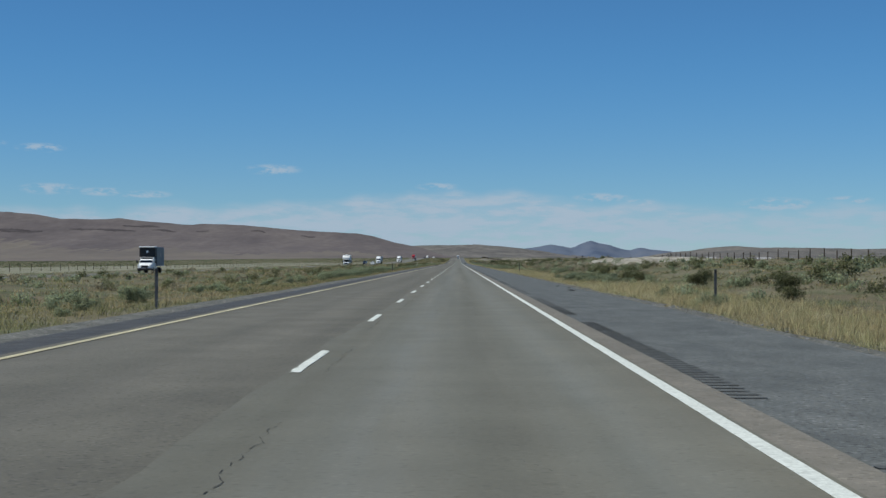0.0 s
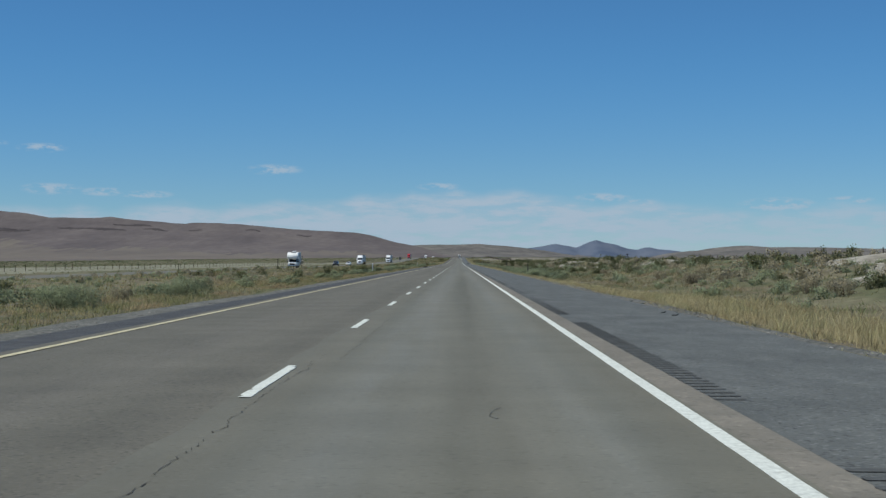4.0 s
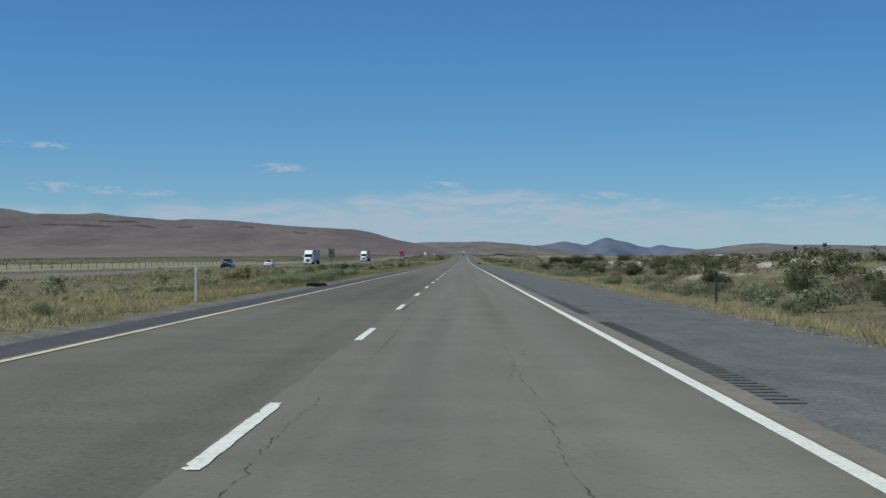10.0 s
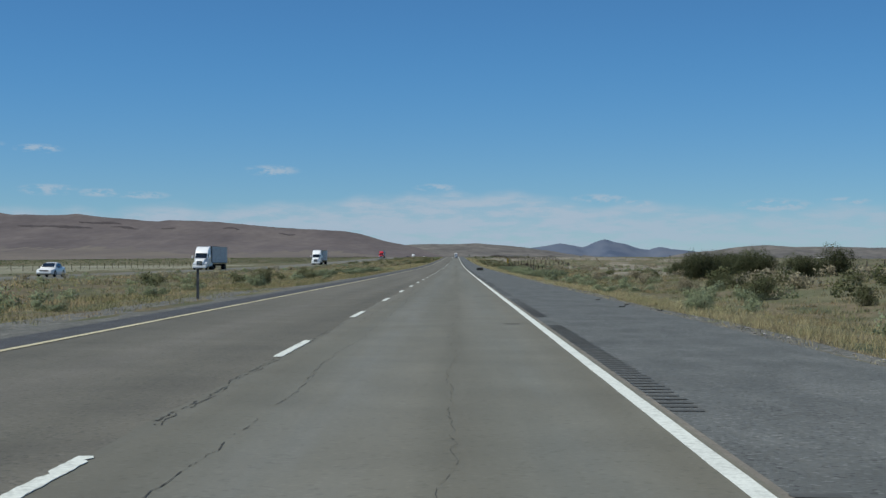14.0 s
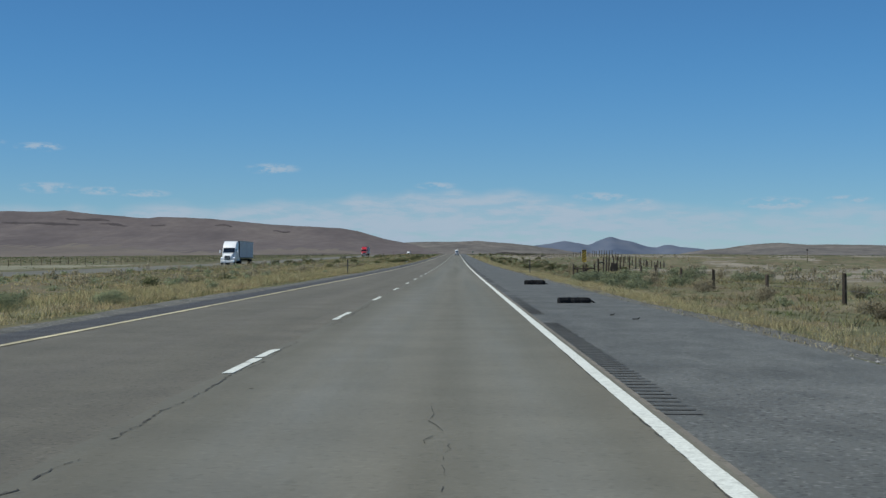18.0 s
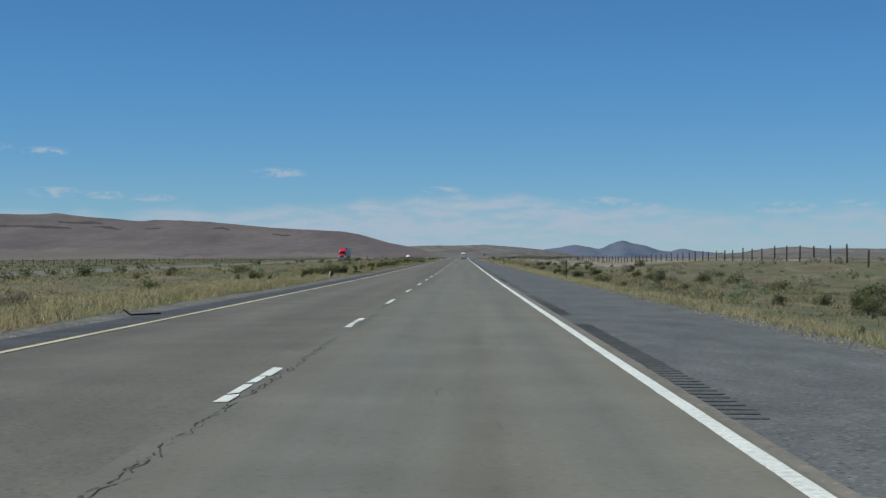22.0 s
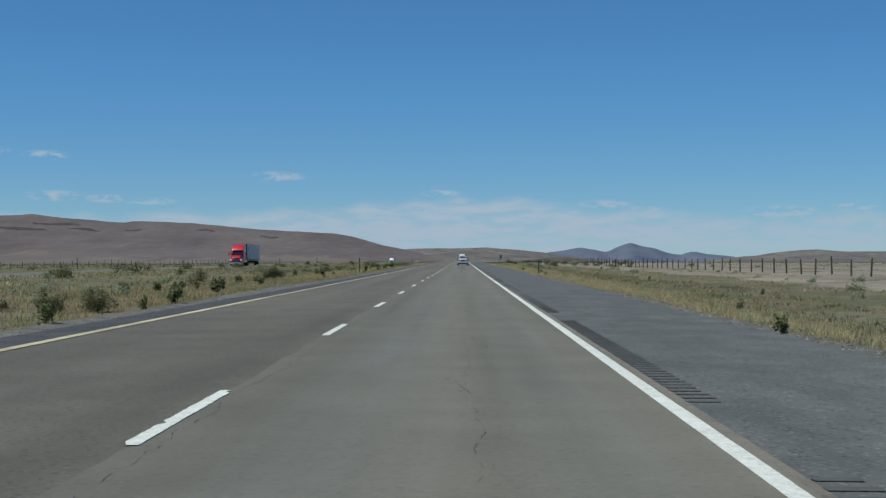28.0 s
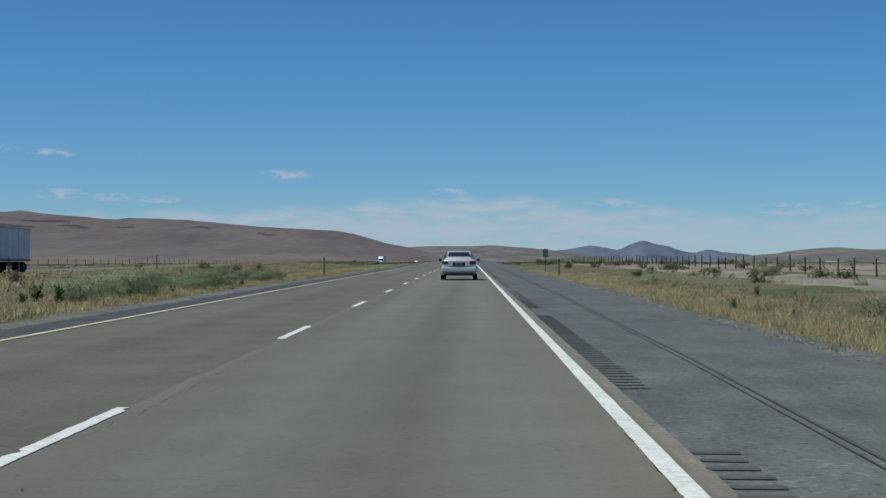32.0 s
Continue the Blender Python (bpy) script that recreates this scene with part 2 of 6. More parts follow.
M_SCRUB = material("far scrub", ((0.093, 0.133, 0.068), (0.136, 0.162, 0.085), (0.183, 0.19, 0.106)), scale=0.03, detail=8, rough=0.9, random=0.2, per_island=True, coords="World", spec=0.1, thin=0.5)
M_SAGE = material("grey green sage leaves", ((0.22, 0.262, 0.158), (0.3, 0.346, 0.215), (0.39, 0.43, 0.275)), scale=3, rough=0.8, random=0.18, coords="Object", spec=0.2, thin=0.55)
M_GREEN = material("dark green shrub leaves", ((0.098, 0.116, 0.054), (0.15, 0.163, 0.082), (0.212, 0.215, 0.12)), scale=3, rough=0.75, random=0.32, coords="Object", spec=0.25, thin=0.5)
M_JUNIPER = material("dark evergreen leaves", ((0.06, 0.075, 0.036), (0.095, 0.11, 0.055), (0.14, 0.15, 0.08)), scale=3, rough=0.75, random=0.25, coords="Object", spec=0.25, thin=0.45)
M_WEED = material("weed leaves", ((0.08, 0.115, 0.045), (0.13, 0.165, 0.07), (0.19, 0.215, 0.1)), scale=5, rough=0.75, random=0.25, coords="Object", spec=0.25, thin=0.45)
M_DRY = material("tan dry twigs", ((0.255, 0.229, 0.157), (0.356, 0.321, 0.227), (0.443, 0.399, 0.29)), scale=4, rough=0.9, random=0.2, coords="Object", spec=0.15, thin=0.5)
M_STEM = material("grey brown bark", ((0.06, 0.048, 0.036), (0.14, 0.115, 0.09)), scale=12, rough=0.95, spec=0.15)
M_POSTWOOD = material("weathered dark timber", ((0.045, 0.036, 0.028), (0.11, 0.09, 0.07)), scale=9, rough=0.95, stretch=(6, 6, 0.6), bump=0.6, random=0.3, spec=0.15)
M_STEEL = material("galvanised steel", ((0.2, 0.205, 0.21), (0.34, 0.345, 0.35)), scale=14, rough=0.55, metal=0.6)
M_POSTSTEEL = material("weathered dark steel", ((0.06, 0.064, 0.068), (0.12, 0.124, 0.128)), scale=14, rough=0.65, metal=0.4)
M_RUSTPOST = material("rust brown steel", ((0.07, 0.05, 0.038), (0.16, 0.12, 0.09)), scale=10, rough=0.85, metal=0.2, spec=0.2)
M_WIRE = plain("fence wire", (0.16, 0.15, 0.14), rough=0.6, metal=0.6)
M_WHITEPOST = plain("white plastic post", (0.68, 0.69, 0.68), rough=0.6)
M_RUBBER = material("torn tyre rubber", ((0.008, 0.008, 0.009), (0.022, 0.022, 0.023)), scale=20, rough=0.85, bump=0.6, bump_scale=40, spec=0.25)
M_TYRE = plain("tyre rubber", (0.016, 0.016, 0.017), rough=0.85, vary=0.3, spec=0.3)
M_RIM = plain("alloy rim", (0.42, 0.43, 0.44), rough=0.35, metal=0.8)
M_GLASS = plain("dark vehicle glass", (0.012, 0.015, 0.018), rough=0.06, spec=0.9, vary=0.05)
M_SILVER = plain("silver car paint", (0.52, 0.53, 0.54), rough=0.32, metal=0.4, vary=0.04, coat=0.5)
M_BLACKTRIM = plain("black plastic trim", (0.018, 0.018, 0.02), rough=0.6, vary=0.2)
M_REDLAMP = plain("red lamp lens", (0.06, 0.01, 0.011), rough=0.25, vary=0.1)
M_WHITEPAINT = plain("white vehicle paint", (0.76, 0.77, 0.77), rough=0.35, vary=0.04, coat=0.4)
M_CREAM = plain("off-white camper panel", (0.72, 0.72, 0.7), rough=0.45, vary=0.05)
M_TRAILER = material("road-dusty trailer panel", ((0.44, 0.455, 0.47), (0.56, 0.57, 0.58)), scale=0.8, rough=0.5, stretch=(1, 0.5, 2))
M_GREYBOX = material("grey printed box panel", ((0.12, 0.13, 0.15), (0.17, 0.18, 0.2)), scale=0.9, rough=0.5)
M_REDPAINT = plain("red truck paint", (0.48, 0.018, 0.022), rough=0.3, vary=0.06, coat=0.6)
M_NAVY = plain("dark blue car paint", (0.03, 0.038, 0.055), rough=0.25, vary=0.06, coat=0.6)
M_CHROME = plain("chrome", (0.62, 0.63, 0.64), rough=0.15, metal=1.0, vary=0.05)
M_LAMP = plain("headlamp lens", (0.75, 0.77, 0.78), rough=0.15, vary=0.04, spec=0.8)
M_PLATE = plain("number plate", (0.16, 0.17, 0.2), rough=0.5)
M_BOATBLUE = plain("dark boat hull", (0.05, 0.055, 0.065), rough=0.3, vary=0.1, coat=0.5)
M_SIGNGREY = plain("grey brown sign panel", (0.12, 0.105, 0.1), rough=0.6, vary=0.1)
M_SIGNPALE = plain("pale sign marking", (0.3, 0.29, 0.285), rough=0.6, vary=0.08)
M_SIGNDARK = plain("dark sign marking", (0.02, 0.018, 0.018), rough=0.6)
M_SIGNYELLOW = plain("reflective yellow sheeting", (0.7, 0.47, 0.06), rough=0.45, vary=0.08)
M_SIGNGREEN = plain("green sign sheeting", (0.03, 0.13, 0.08), rough=0.5, vary=0.08)
M_RIDGE = material("mauve brown hillside", ((0.096, 0.084, 0.085), (0.114, 0.099, 0.098), (0.133, 0.116, 0.111)), scale=0.007, detail=14, rough=1.0, second=(0.045, 0.1), third=(0.005, 0.05), coords="World", spec=0.05, stretch=(1.0, 0.3, 2.5), drawn=True)
M_FAN = material("pale washed soil", ((0.112, 0.099, 0.093), (0.136, 0.119, 0.107), (0.148, 0.131, 0.112)), scale=0.005, detail=12, rough=1.0, second=(0.03, 0.08), coords="World", spec=0.05, stretch=(1, 0.4, 1))
M_RIDGE_FAR = material("grey brown far hills", ((0.09, 0.088, 0.086), (0.12, 0.113, 0.107), (0.148, 0.138, 0.126)), scale=0.01, detail=12, rough=1.0, second=(0.04, 0.16), coords="World", spec=0.05)
# the blue of distance haze is put into this base colour
M_RIDGE_HAZE = material("haze-blue tinted mountain", ((0.068, 0.09, 0.135), (0.098, 0.12, 0.165), (0.118, 0.136, 0.175)), scale=0.012, detail=10, rough=1.0, coords="World", spec=0.05)
M_ROCK = material("dark basalt outcrop", ((0.052, 0.045, 0.047), (0.077, 0.068, 0.068)), scale=0.02, rough=1.0, coords="World", spec=0.05)



def oil_streak(mat, x, half, change):
    """A long stain or a polished track down a lane, broken along its length; change: what it adds to red, green and blue, as a share."""
    nt = mat.node_tree
    b = nt.nodes["Principled BSDF"]
    colour = b.inputs["Base Color"].links[0].from_socket
    geo, split = nt.nodes.new("ShaderNodeNewGeometry"), nt.nodes.new("ShaderNodeSeparateXYZ")
    nt.links.new(geo.outputs["Position"], split.inputs[0])
    off, size = nt.nodes.new("ShaderNodeMath"), nt.nodes.new("ShaderNodeMath")
    off.operation, size.operation = "SUBTRACT", "ABSOLUTE"
    nt.links.new(split.outputs[0], off.inputs[0])
    off.inputs[1].default_value = x
    nt.links.new(off.outputs[0], size.inputs[0])
    fade = nt.nodes.new("ShaderNodeMapRange")
    fade.interpolation_type = "SMOOTHSTEP"
    nt.links.new(size.outputs[0], fade.inputs[0])
    fade.inputs[1].default_value, fade.inputs[2].default_value, fade.inputs[3].default_value, fade.inputs[4].default_value = 0.0, half, 1.0, 0.0
    mp, n = nt.nodes.new("ShaderNodeMapping"), nt.nodes.new("ShaderNodeTexNoise")
    mp.inputs["Scale"].default_value = (3.0, 0.25, 1)
    nt.links.new(geo.outputs["Position"], mp.inputs[0])
    nt.links.new(mp.outputs[0], n.inputs[0])
    n.inputs["Scale"].default_value, n.inputs["Detail"].default_value = 1.0, 6
    torn = nt.nodes.new("ShaderNodeMapRange")
    nt.links.new(n.outputs[0], torn.inputs[0])
    torn.inputs[1].default_value, torn.inputs[2].default_value, torn.inputs[3].default_value, torn.inputs[4].default_value = 0.35, 0.65, 0.2, 1.0
    both, shift, mul = nt.nodes.new("ShaderNodeMath"), nt.nodes.new("ShaderNodeVectorMath"), nt.nodes.new("ShaderNodeVectorMath")
    both.operation, shift.operation, mul.operation = "MULTIPLY", "MULTIPLY_ADD", "MULTIPLY"
    nt.links.new(fade.outputs[0], both.inputs[0])
    nt.links.new(torn.outputs[0], both.inputs[1])
    nt.links.new(both.outputs[0], shift.inputs[0])
    shift.inputs[1].default_value, shift.inputs[2].default_value = change, (1, 1, 1)
    nt.links.new(colour, mul.inputs[0])
    nt.links.new(shift.outputs[0], mul.inputs[1])
    nt.links.new(mul.outputs[0], b.inputs["Base Color"])


def chips(mat, scale, share, pale, dark):
    """Single stones of the aggregate that show pale or dark in the worn binder; share: how many of them do."""
    nt = mat.node_tree
    b = nt.nodes["Principled BSDF"]
    colour = b.inputs["Base Color"].links[0].from_socket
    geo, cell, split = nt.nodes.new("ShaderNodeNewGeometry"), nt.nodes.new("ShaderNodeTexVoronoi"), nt.nodes.new("ShaderNodeSeparateXYZ")
    cell.inputs["Scale"].default_value = scale
    nt.links.new(geo.outputs["Position"], cell.inputs["Vector"])
    nt.links.new(cell.outputs["Color"], split.inputs[0])
    for socket, gain in ((split.outputs[0], pale), (split.outputs[1], dark)):
        pick, mul = nt.nodes.new("ShaderNodeMapRange"), nt.nodes.new("ShaderNodeVectorMath")
        nt.links.new(socket, pick.inputs[0])
        pick.inputs[1].default_value, pick.inputs[2].default_value, pick.inputs[3].default_value, pick.inputs[4].default_value = 1 - share, 1 - share * 0.6, 1.0, gain
        mul.operation = "SCALE"
        nt.links.new(colour, mul.inputs[0])
        nt.links.new(pick.outputs[0], mul.inputs["Scale"])
        colour = mul.outputs[0]
    nt.links.new(colour, b.inputs["Base Color"])


def resealed(mat, y0, y1, change):
    """A length of lane that was sealed anew and stayed darker, fading out at both ends."""
    nt = mat.node_tree
    b = nt.nodes["Principled BSDF"]
    colour = b.inputs["Base Color"].links[0].from_socket
    geo, split = nt.nodes.new("ShaderNodeNewGeometry"), nt.nodes.new("ShaderNodeSeparateXYZ")
    nt.links.new(geo.outputs["Position"], split.inputs[0])
    ends = []
    for a, c in ((y0, y0 + 14), (y1, y1 - 14)):
        fade = nt.nodes.new("ShaderNodeMapRange")
        fade.interpolation_type = "SMOOTHSTEP"
        nt.links.new(split.outputs[1], fade.inputs[0])
        lo, hi = min(a, c), max(a, c)
        fade.inputs[1].default_value, fade.inputs[2].default_value = lo, hi
        fade.inputs[3].default_value, fade.inputs[4].default_value = (0.0, 1.0) if a < c else (1.0, 0.0)
        ends.append(fade.outputs[0])
    both, shift, mul = nt.nodes.new("ShaderNodeMath"), nt.nodes.new("ShaderNodeVectorMath"), nt.nodes.new("ShaderNodeVectorMath")
    both.operation, shift.operation, mul.operation = "MULTIPLY", "MULTIPLY_ADD", "MULTIPLY"
    nt.links.new(ends[0], both.inputs[0])
    nt.links.new(ends[1], both.inputs[1])
    nt.links.new(both.outputs[0], shift.inputs[0])
    shift.inputs[1].default_value, shift.inputs[2].default_value = change, (1, 1, 1)
    nt.links.new(colour, mul.inputs[0])
    nt.links.new(shift.outputs[0], mul.inputs[1])
    nt.links.new(mul.outputs[0], b.inputs["Base Color"])


resealed(M_LANE_OLD, 402, 476, (-0.2, -0.22, -0.23))
resealed(M_LANE_OLD, 1040, 1080, (-0.14, -0.15, -0.16))
chips(M_SHOULDER, 34, 0.1, 1.5, 0.55)
chips(M_LANE_OLD, 38, 0.1, 1.22, 0.68)
chips(M_LANE, 28, 0.08, 1.1, 0.86)
chips(M_EDGE, 30, 0.1, 1.25, 0.75)
oil_streak(M_LANE, 2.1, 0.4, (-0.14, -0.15, -0.17))
oil_streak(M_LANE, 1.15, 0.75, (0.06, 0.1, 0.19))
oil_streak(M_LANE, 2.8, 0.6, (0.03, 0.07, 0.14))
oil_streak(M_LANE, 0.3, 0.5, (-0.08, -0.1, -0.13))
oil_streak(M_LANE, 3.5, 0.4, (-0.06, -0.09, -0.13))
oil_streak(M_LANE_OLD, -1.75, 0.6, (-0.14, -0.14, -0.13))
oil_streak(M_LANE_OLD, -0.4, 0.5, (-0.12, -0.12, -0.12))

# ---- the lie of the land ----
GRADE = ((0, 0), (600, 0), (650, 0.001), (745, 0.002), (820, 0.004), (895, 0.0055), (940, 0.007), (1116, 0.007), (1190, 0.0078), (1420, 0.0076), (1560, 0), (9000, 0))
_gy = np.arange(0.0, 2001.0)
_gr = np.interp(_gy, *zip(*GRADE))
_gz = np.concatenate([[0], np.cumsum((_gr[1:] + _gr[:-1]) / 2)])
BANK = ((-200, 0.8), (0, 0.95), (120, 1.0), (180, 1.35), (250, 1.3), (320, 1.05), (560, 0.8), (680, 0.1), (800, 0.1), (835, -0.5), (870, -0.85), (895, -0.4), (925, 0.75), (950, 0.9), (985, 0.55), (1040, 0.0), (1250, -0.3), (1600, 0.0), (9000, 0))


def road_z(y):
    return np.interp(y, _gy, _gz)


def smooth(a, b, v):
    k = np.clip((v - a) / (b - a), 0, 1)
    return k * k * (3 - 2 * k)


def ripple(x, y):
    """Uneven ground, about -1 to 1."""
    return (np.sin(0.31 * x + 0.11 * y) * np.sin(0.17 * y - 0.09 * x + 1.3) + 0.6 * np.sin(0.53 * x - 0.37 * y + 2.0) * np.sin(0.41 * y + 0.7)
            + 0.4 * np.sin(1.1 * x + 0.5 * y) * np.sin(0.9 * y - 0.6 * x)) / 2


def gravel_edge(y):
    return -5.3 - 1.1 * smooth(470, 500, y) * (1 - smooth(575, 600, y)) + 0.15 * np.sin(0.13 * y)


def ground_z(x, y):
    x, y = np.asarray(x, float), np.asarray(y, float)
    near = np.exp(-((np.maximum(np.abs(x) - 90, 0) / 250) ** 2))
    base = road_z(y) * (0.25 + 0.75 * near)
    right = np.interp(y, *zip(*BANK)) * smooth(11, 28, x) * (1 - 0.8 * smooth(70, 200, x))
    right = right - 0.22 * smooth(7.0, 9.5, x) * (1 - smooth(11, 18, x))
    left = -0.35 * smooth(6, 16, -x) - 0.3 * smooth(52, 90, -x)
    left = left + (0.36 - 0.07 * smooth(690, 730, y) * (1 - smooth(800, 840, y)) - 0.12 * smooth(360, 390, y) * (1 - smooth(470, 500, y))) * smooth(13, 22, -x) * (1 - smooth(26, 30, -x))
    lumps = ripple(x, y) * (0.16 * smooth(9, 16, np.abs(x)) + 0.25 * smooth(14, 40, x) * (1 - smooth(600, 700, y)))
    far = 2.5 * ripple(x * 0.02, y * 0.016) * smooth(150, 700, np.abs(x))
    lane = smooth(28, 30.5, -x) * (1 - smooth(43.5, 46, -x))
    lumps = lumps * (1 - lane)
    z = base + right + left + lumps + far - 0.04
    under = (x > -4.5) & (x < 6.7)
    z = np.where(under, road_z(y) - 0.25, z)
    z = np.where((x > -43.2) & (x < -30.8), road_z(y) - 0.35 - 0.3, z)
    return z


def gz(x, y):
    return float(ground_z(x, y))


# ---- mesh tools ----
def mesh_of(name, verts, faces, mat, smooth_shade=False):
    me = bpy.data.meshes.new(name)
    me.from_pydata([tuple(v) for v in verts], [], faces)
    me.materials.append(mat)
    if smooth_shade:
        me.polygons.foreach_set("use_smooth", [True] * len(me.polygons))
    me.update()
    return me


def upward(n, seed, spread=0.45):
    """Normals for grass: up, and a little to all sides."""
    v = np.random.RandomState(seed).randn(n, 3) * spread
    v[:, 2] = 1.0
    return v / np.linalg.norm(v, axis=1)[:, None]


def tri_mesh(name, tris, mat, normals=None):
    """A mesh from an (n, 3, 3) array of loose triangles; normals: one for each, so that a mass of leaves is lit as one rounded form."""
    n = len(tris)
    me = bpy.data.meshes.new(name)
    me.vertices.add(3 * n)
    me.vertices.foreach_set("co", np.ascontiguousarray(tris, np.float32).ravel())
    me.loops.add(3 * n)
    me.loops.foreach_set("vertex_index", np.arange(3 * n, dtype=np.int32))
    me.polygons.add(n)
    me.polygons.foreach_set("loop_start", np.arange(0, 3 * n, 3, dtype=np.int32))
    me.polygons.foreach_set("loop_total", np.full(n, 3, dtype=np.int32))
    me.materials.append(mat)
    me.update(calc_edges=True)
    if normals is not None:
        me.polygons.foreach_set("use_smooth", np.ones(n, dtype=bool))
        me.normals_split_custom_set_from_vertices(np.repeat(normals, 3, 0).astype(np.float32))
    return me


def grid_mesh(name, xs, ys, zs, mat, soft=True):
    """zs has the shape (len(ys), len(xs)); xs may be 2D too."""
    nx, ny = zs.shape[1], zs.shape[0]
    gx = np.broadcast_to(xs, zs.shape)
    gyy = np.broadcast_to(np.asarray(ys)[:, None] if np.ndim(ys) == 1 else ys, zs.shape)
    co = np.stack([gx, gyy, zs], -1).reshape(-1, 3)
    i = (np.arange(ny - 1)[:, None] * nx + np.arange(nx - 1)[None]).ravel()
    quads = np.stack([i, i + 1, i + nx + 1, i + nx], 1).astype(np.int32)
    me = bpy.data.meshes.new(name)
    me.vertices.add(len(co))
    me.vertices.foreach_set("co", co.astype(np.float32).ravel())
    me.loops.add(quads.size)
    me.loops.foreach_set("vertex_index", quads.ravel())
    me.polygons.add(len(quads))
    me.polygons.foreach_set("loop_start", np.arange(0, quads.size, 4, dtype=np.int32))
    me.polygons.foreach_set("loop_total", np.full(len(quads), 4, dtype=np.int32))
    me.polygons.foreach_set("use_smooth", np.full(len(quads), soft, dtype=bool))
    me.materials.append(mat)
    me.update(calc_edges=True)
    return me


def bm_mesh(name, bm, mat, smooth_shade=False):
    me = bpy.data.meshes.new(name)
    bm.normal_update()
    bm.to_mesh(me)
    bm.free()
    me.materials.append(mat)
    if smooth_shade:
        me.polygons.foreach_set("use_smooth", [True] * len(me.polygons))
    return me


def part(name, bm, mat, parent, label="", at=None, smooth_shade=False):
    ob = new(name, bm_mesh(name, bm, mat, smooth_shade) if isinstance(bm, bmesh.types.BMesh) else bm)
    ob.parent = parent
    if at is not None:
        ob.matrix_basis = at
    if label:
        ob["label"] = label
    return ob


def box(sx, sy, sz, x=0, y=0, z=0, bevel=0.0, rx=0, ry=0, rz=0, segments=2):
    """A block about (x, y, z), its edges rounded."""
    bm = bmesh.new()
    bmesh.ops.create_cube(bm, size=1, matrix=pose(x, y, z, rx, ry, rz) @ Matrix.Diagonal((sx, sy, sz, 1)))
    if bevel:
        bmesh.ops.bevel(bm, geom=bm.edges[:], offset=bevel, segments=segments, affect="EDGES", profile=0.5)
    return bm


def rod(r, length, x=0, y=0, z=0, rx=0, ry=0, rz=0, r2=None, segments=10):
    bm = bmesh.new()
    bmesh.ops.create_cone(bm, cap_ends=True, segments=segments, radius1=r, radius2=r if r2 is None else r2, depth=length, matrix=pose(x, y, z, rx, ry, rz))
    return bm


def joined(*bms):
    out = bms[0]
    for b in bms[1:]:
        me = bpy.data.meshes.new("tmp")
        b.to_mesh(me)
        b.free()
        out.from_mesh(me)
        bpy.data.meshes.remove(me)
    return out


def loft(rings, close=True):
    """A skin over rings of equal length, its ends closed."""
    bm = bmesh.new()
    rows = [[bm.verts.new(p) for p in ring] for ring in rings]
    n = len(rows[0])
    for a, b in zip(rows, rows[1:]):
        for k in range(n if close else n - 1):
            bm.faces.new((a[k], a[(k + 1) % n], b[(k + 1) % n], b[k]))
    if close:
        bm.faces.new(rows[0][::-1])
        bm.faces.new(rows[-1])
    bmesh.ops.recalc_face_normals(bm, faces=bm.faces[:])
    return bm


def ring(w, z0, z1, y, r=0.12, lean=0.0):
    """A rounded upright rectangle at y, half width w, from z0 to z1; lean narrows its top."""
    out = []
    for cx, cz, a0 in ((1, 1, 0), (-1, 1, 90), (-1, -1, 180), (1, -1, 270)):
        for s in (0, 30, 60, 90):
            t = radians(a0 + s)
            ww = w - (lean if cz > 0 else 0)
            out.append((cx * (ww - r) + r * math.cos(t), y, (z1 - r if cz > 0 else z0 + r) + r * math.sin(t)))
    return out


def thing(name, x, y, z, turn=0.0):
    ob = new(name)
    ob.matrix_basis = pose(x, y, z, 0, 0, turn)
    ob.empty_display_size = 0.3
    return ob


# ---- ground, hills ----
def steps(*spans):
    out = []
    for a, b, s in spans:
        out += list(np.arange(a, b, s))
    return np.array(out)


XS = steps((-5200, -800, 400), (-800, -200, 60), (-200, -60, 10), (-60, -14, 2), (-14, -4.4, 0.8), (-4.4, 6.6, 2.2), (6.75, 14, 0.8), (14, 60, 2), (60, 200, 10), (200, 800, 60), (800, 5300, 400))
YS = steps((-250, 0, 25), (0, 1400, 3), (1400, 2200, 20), (2200, 5601, 170))
tagged(new("ground", grid_mesh("ground", XS, YS, ground_z(XS[None], YS[:, None]), M_GROUND)), "dry brown rangeland soil with sparse olive grass", "ground", kind="structure")


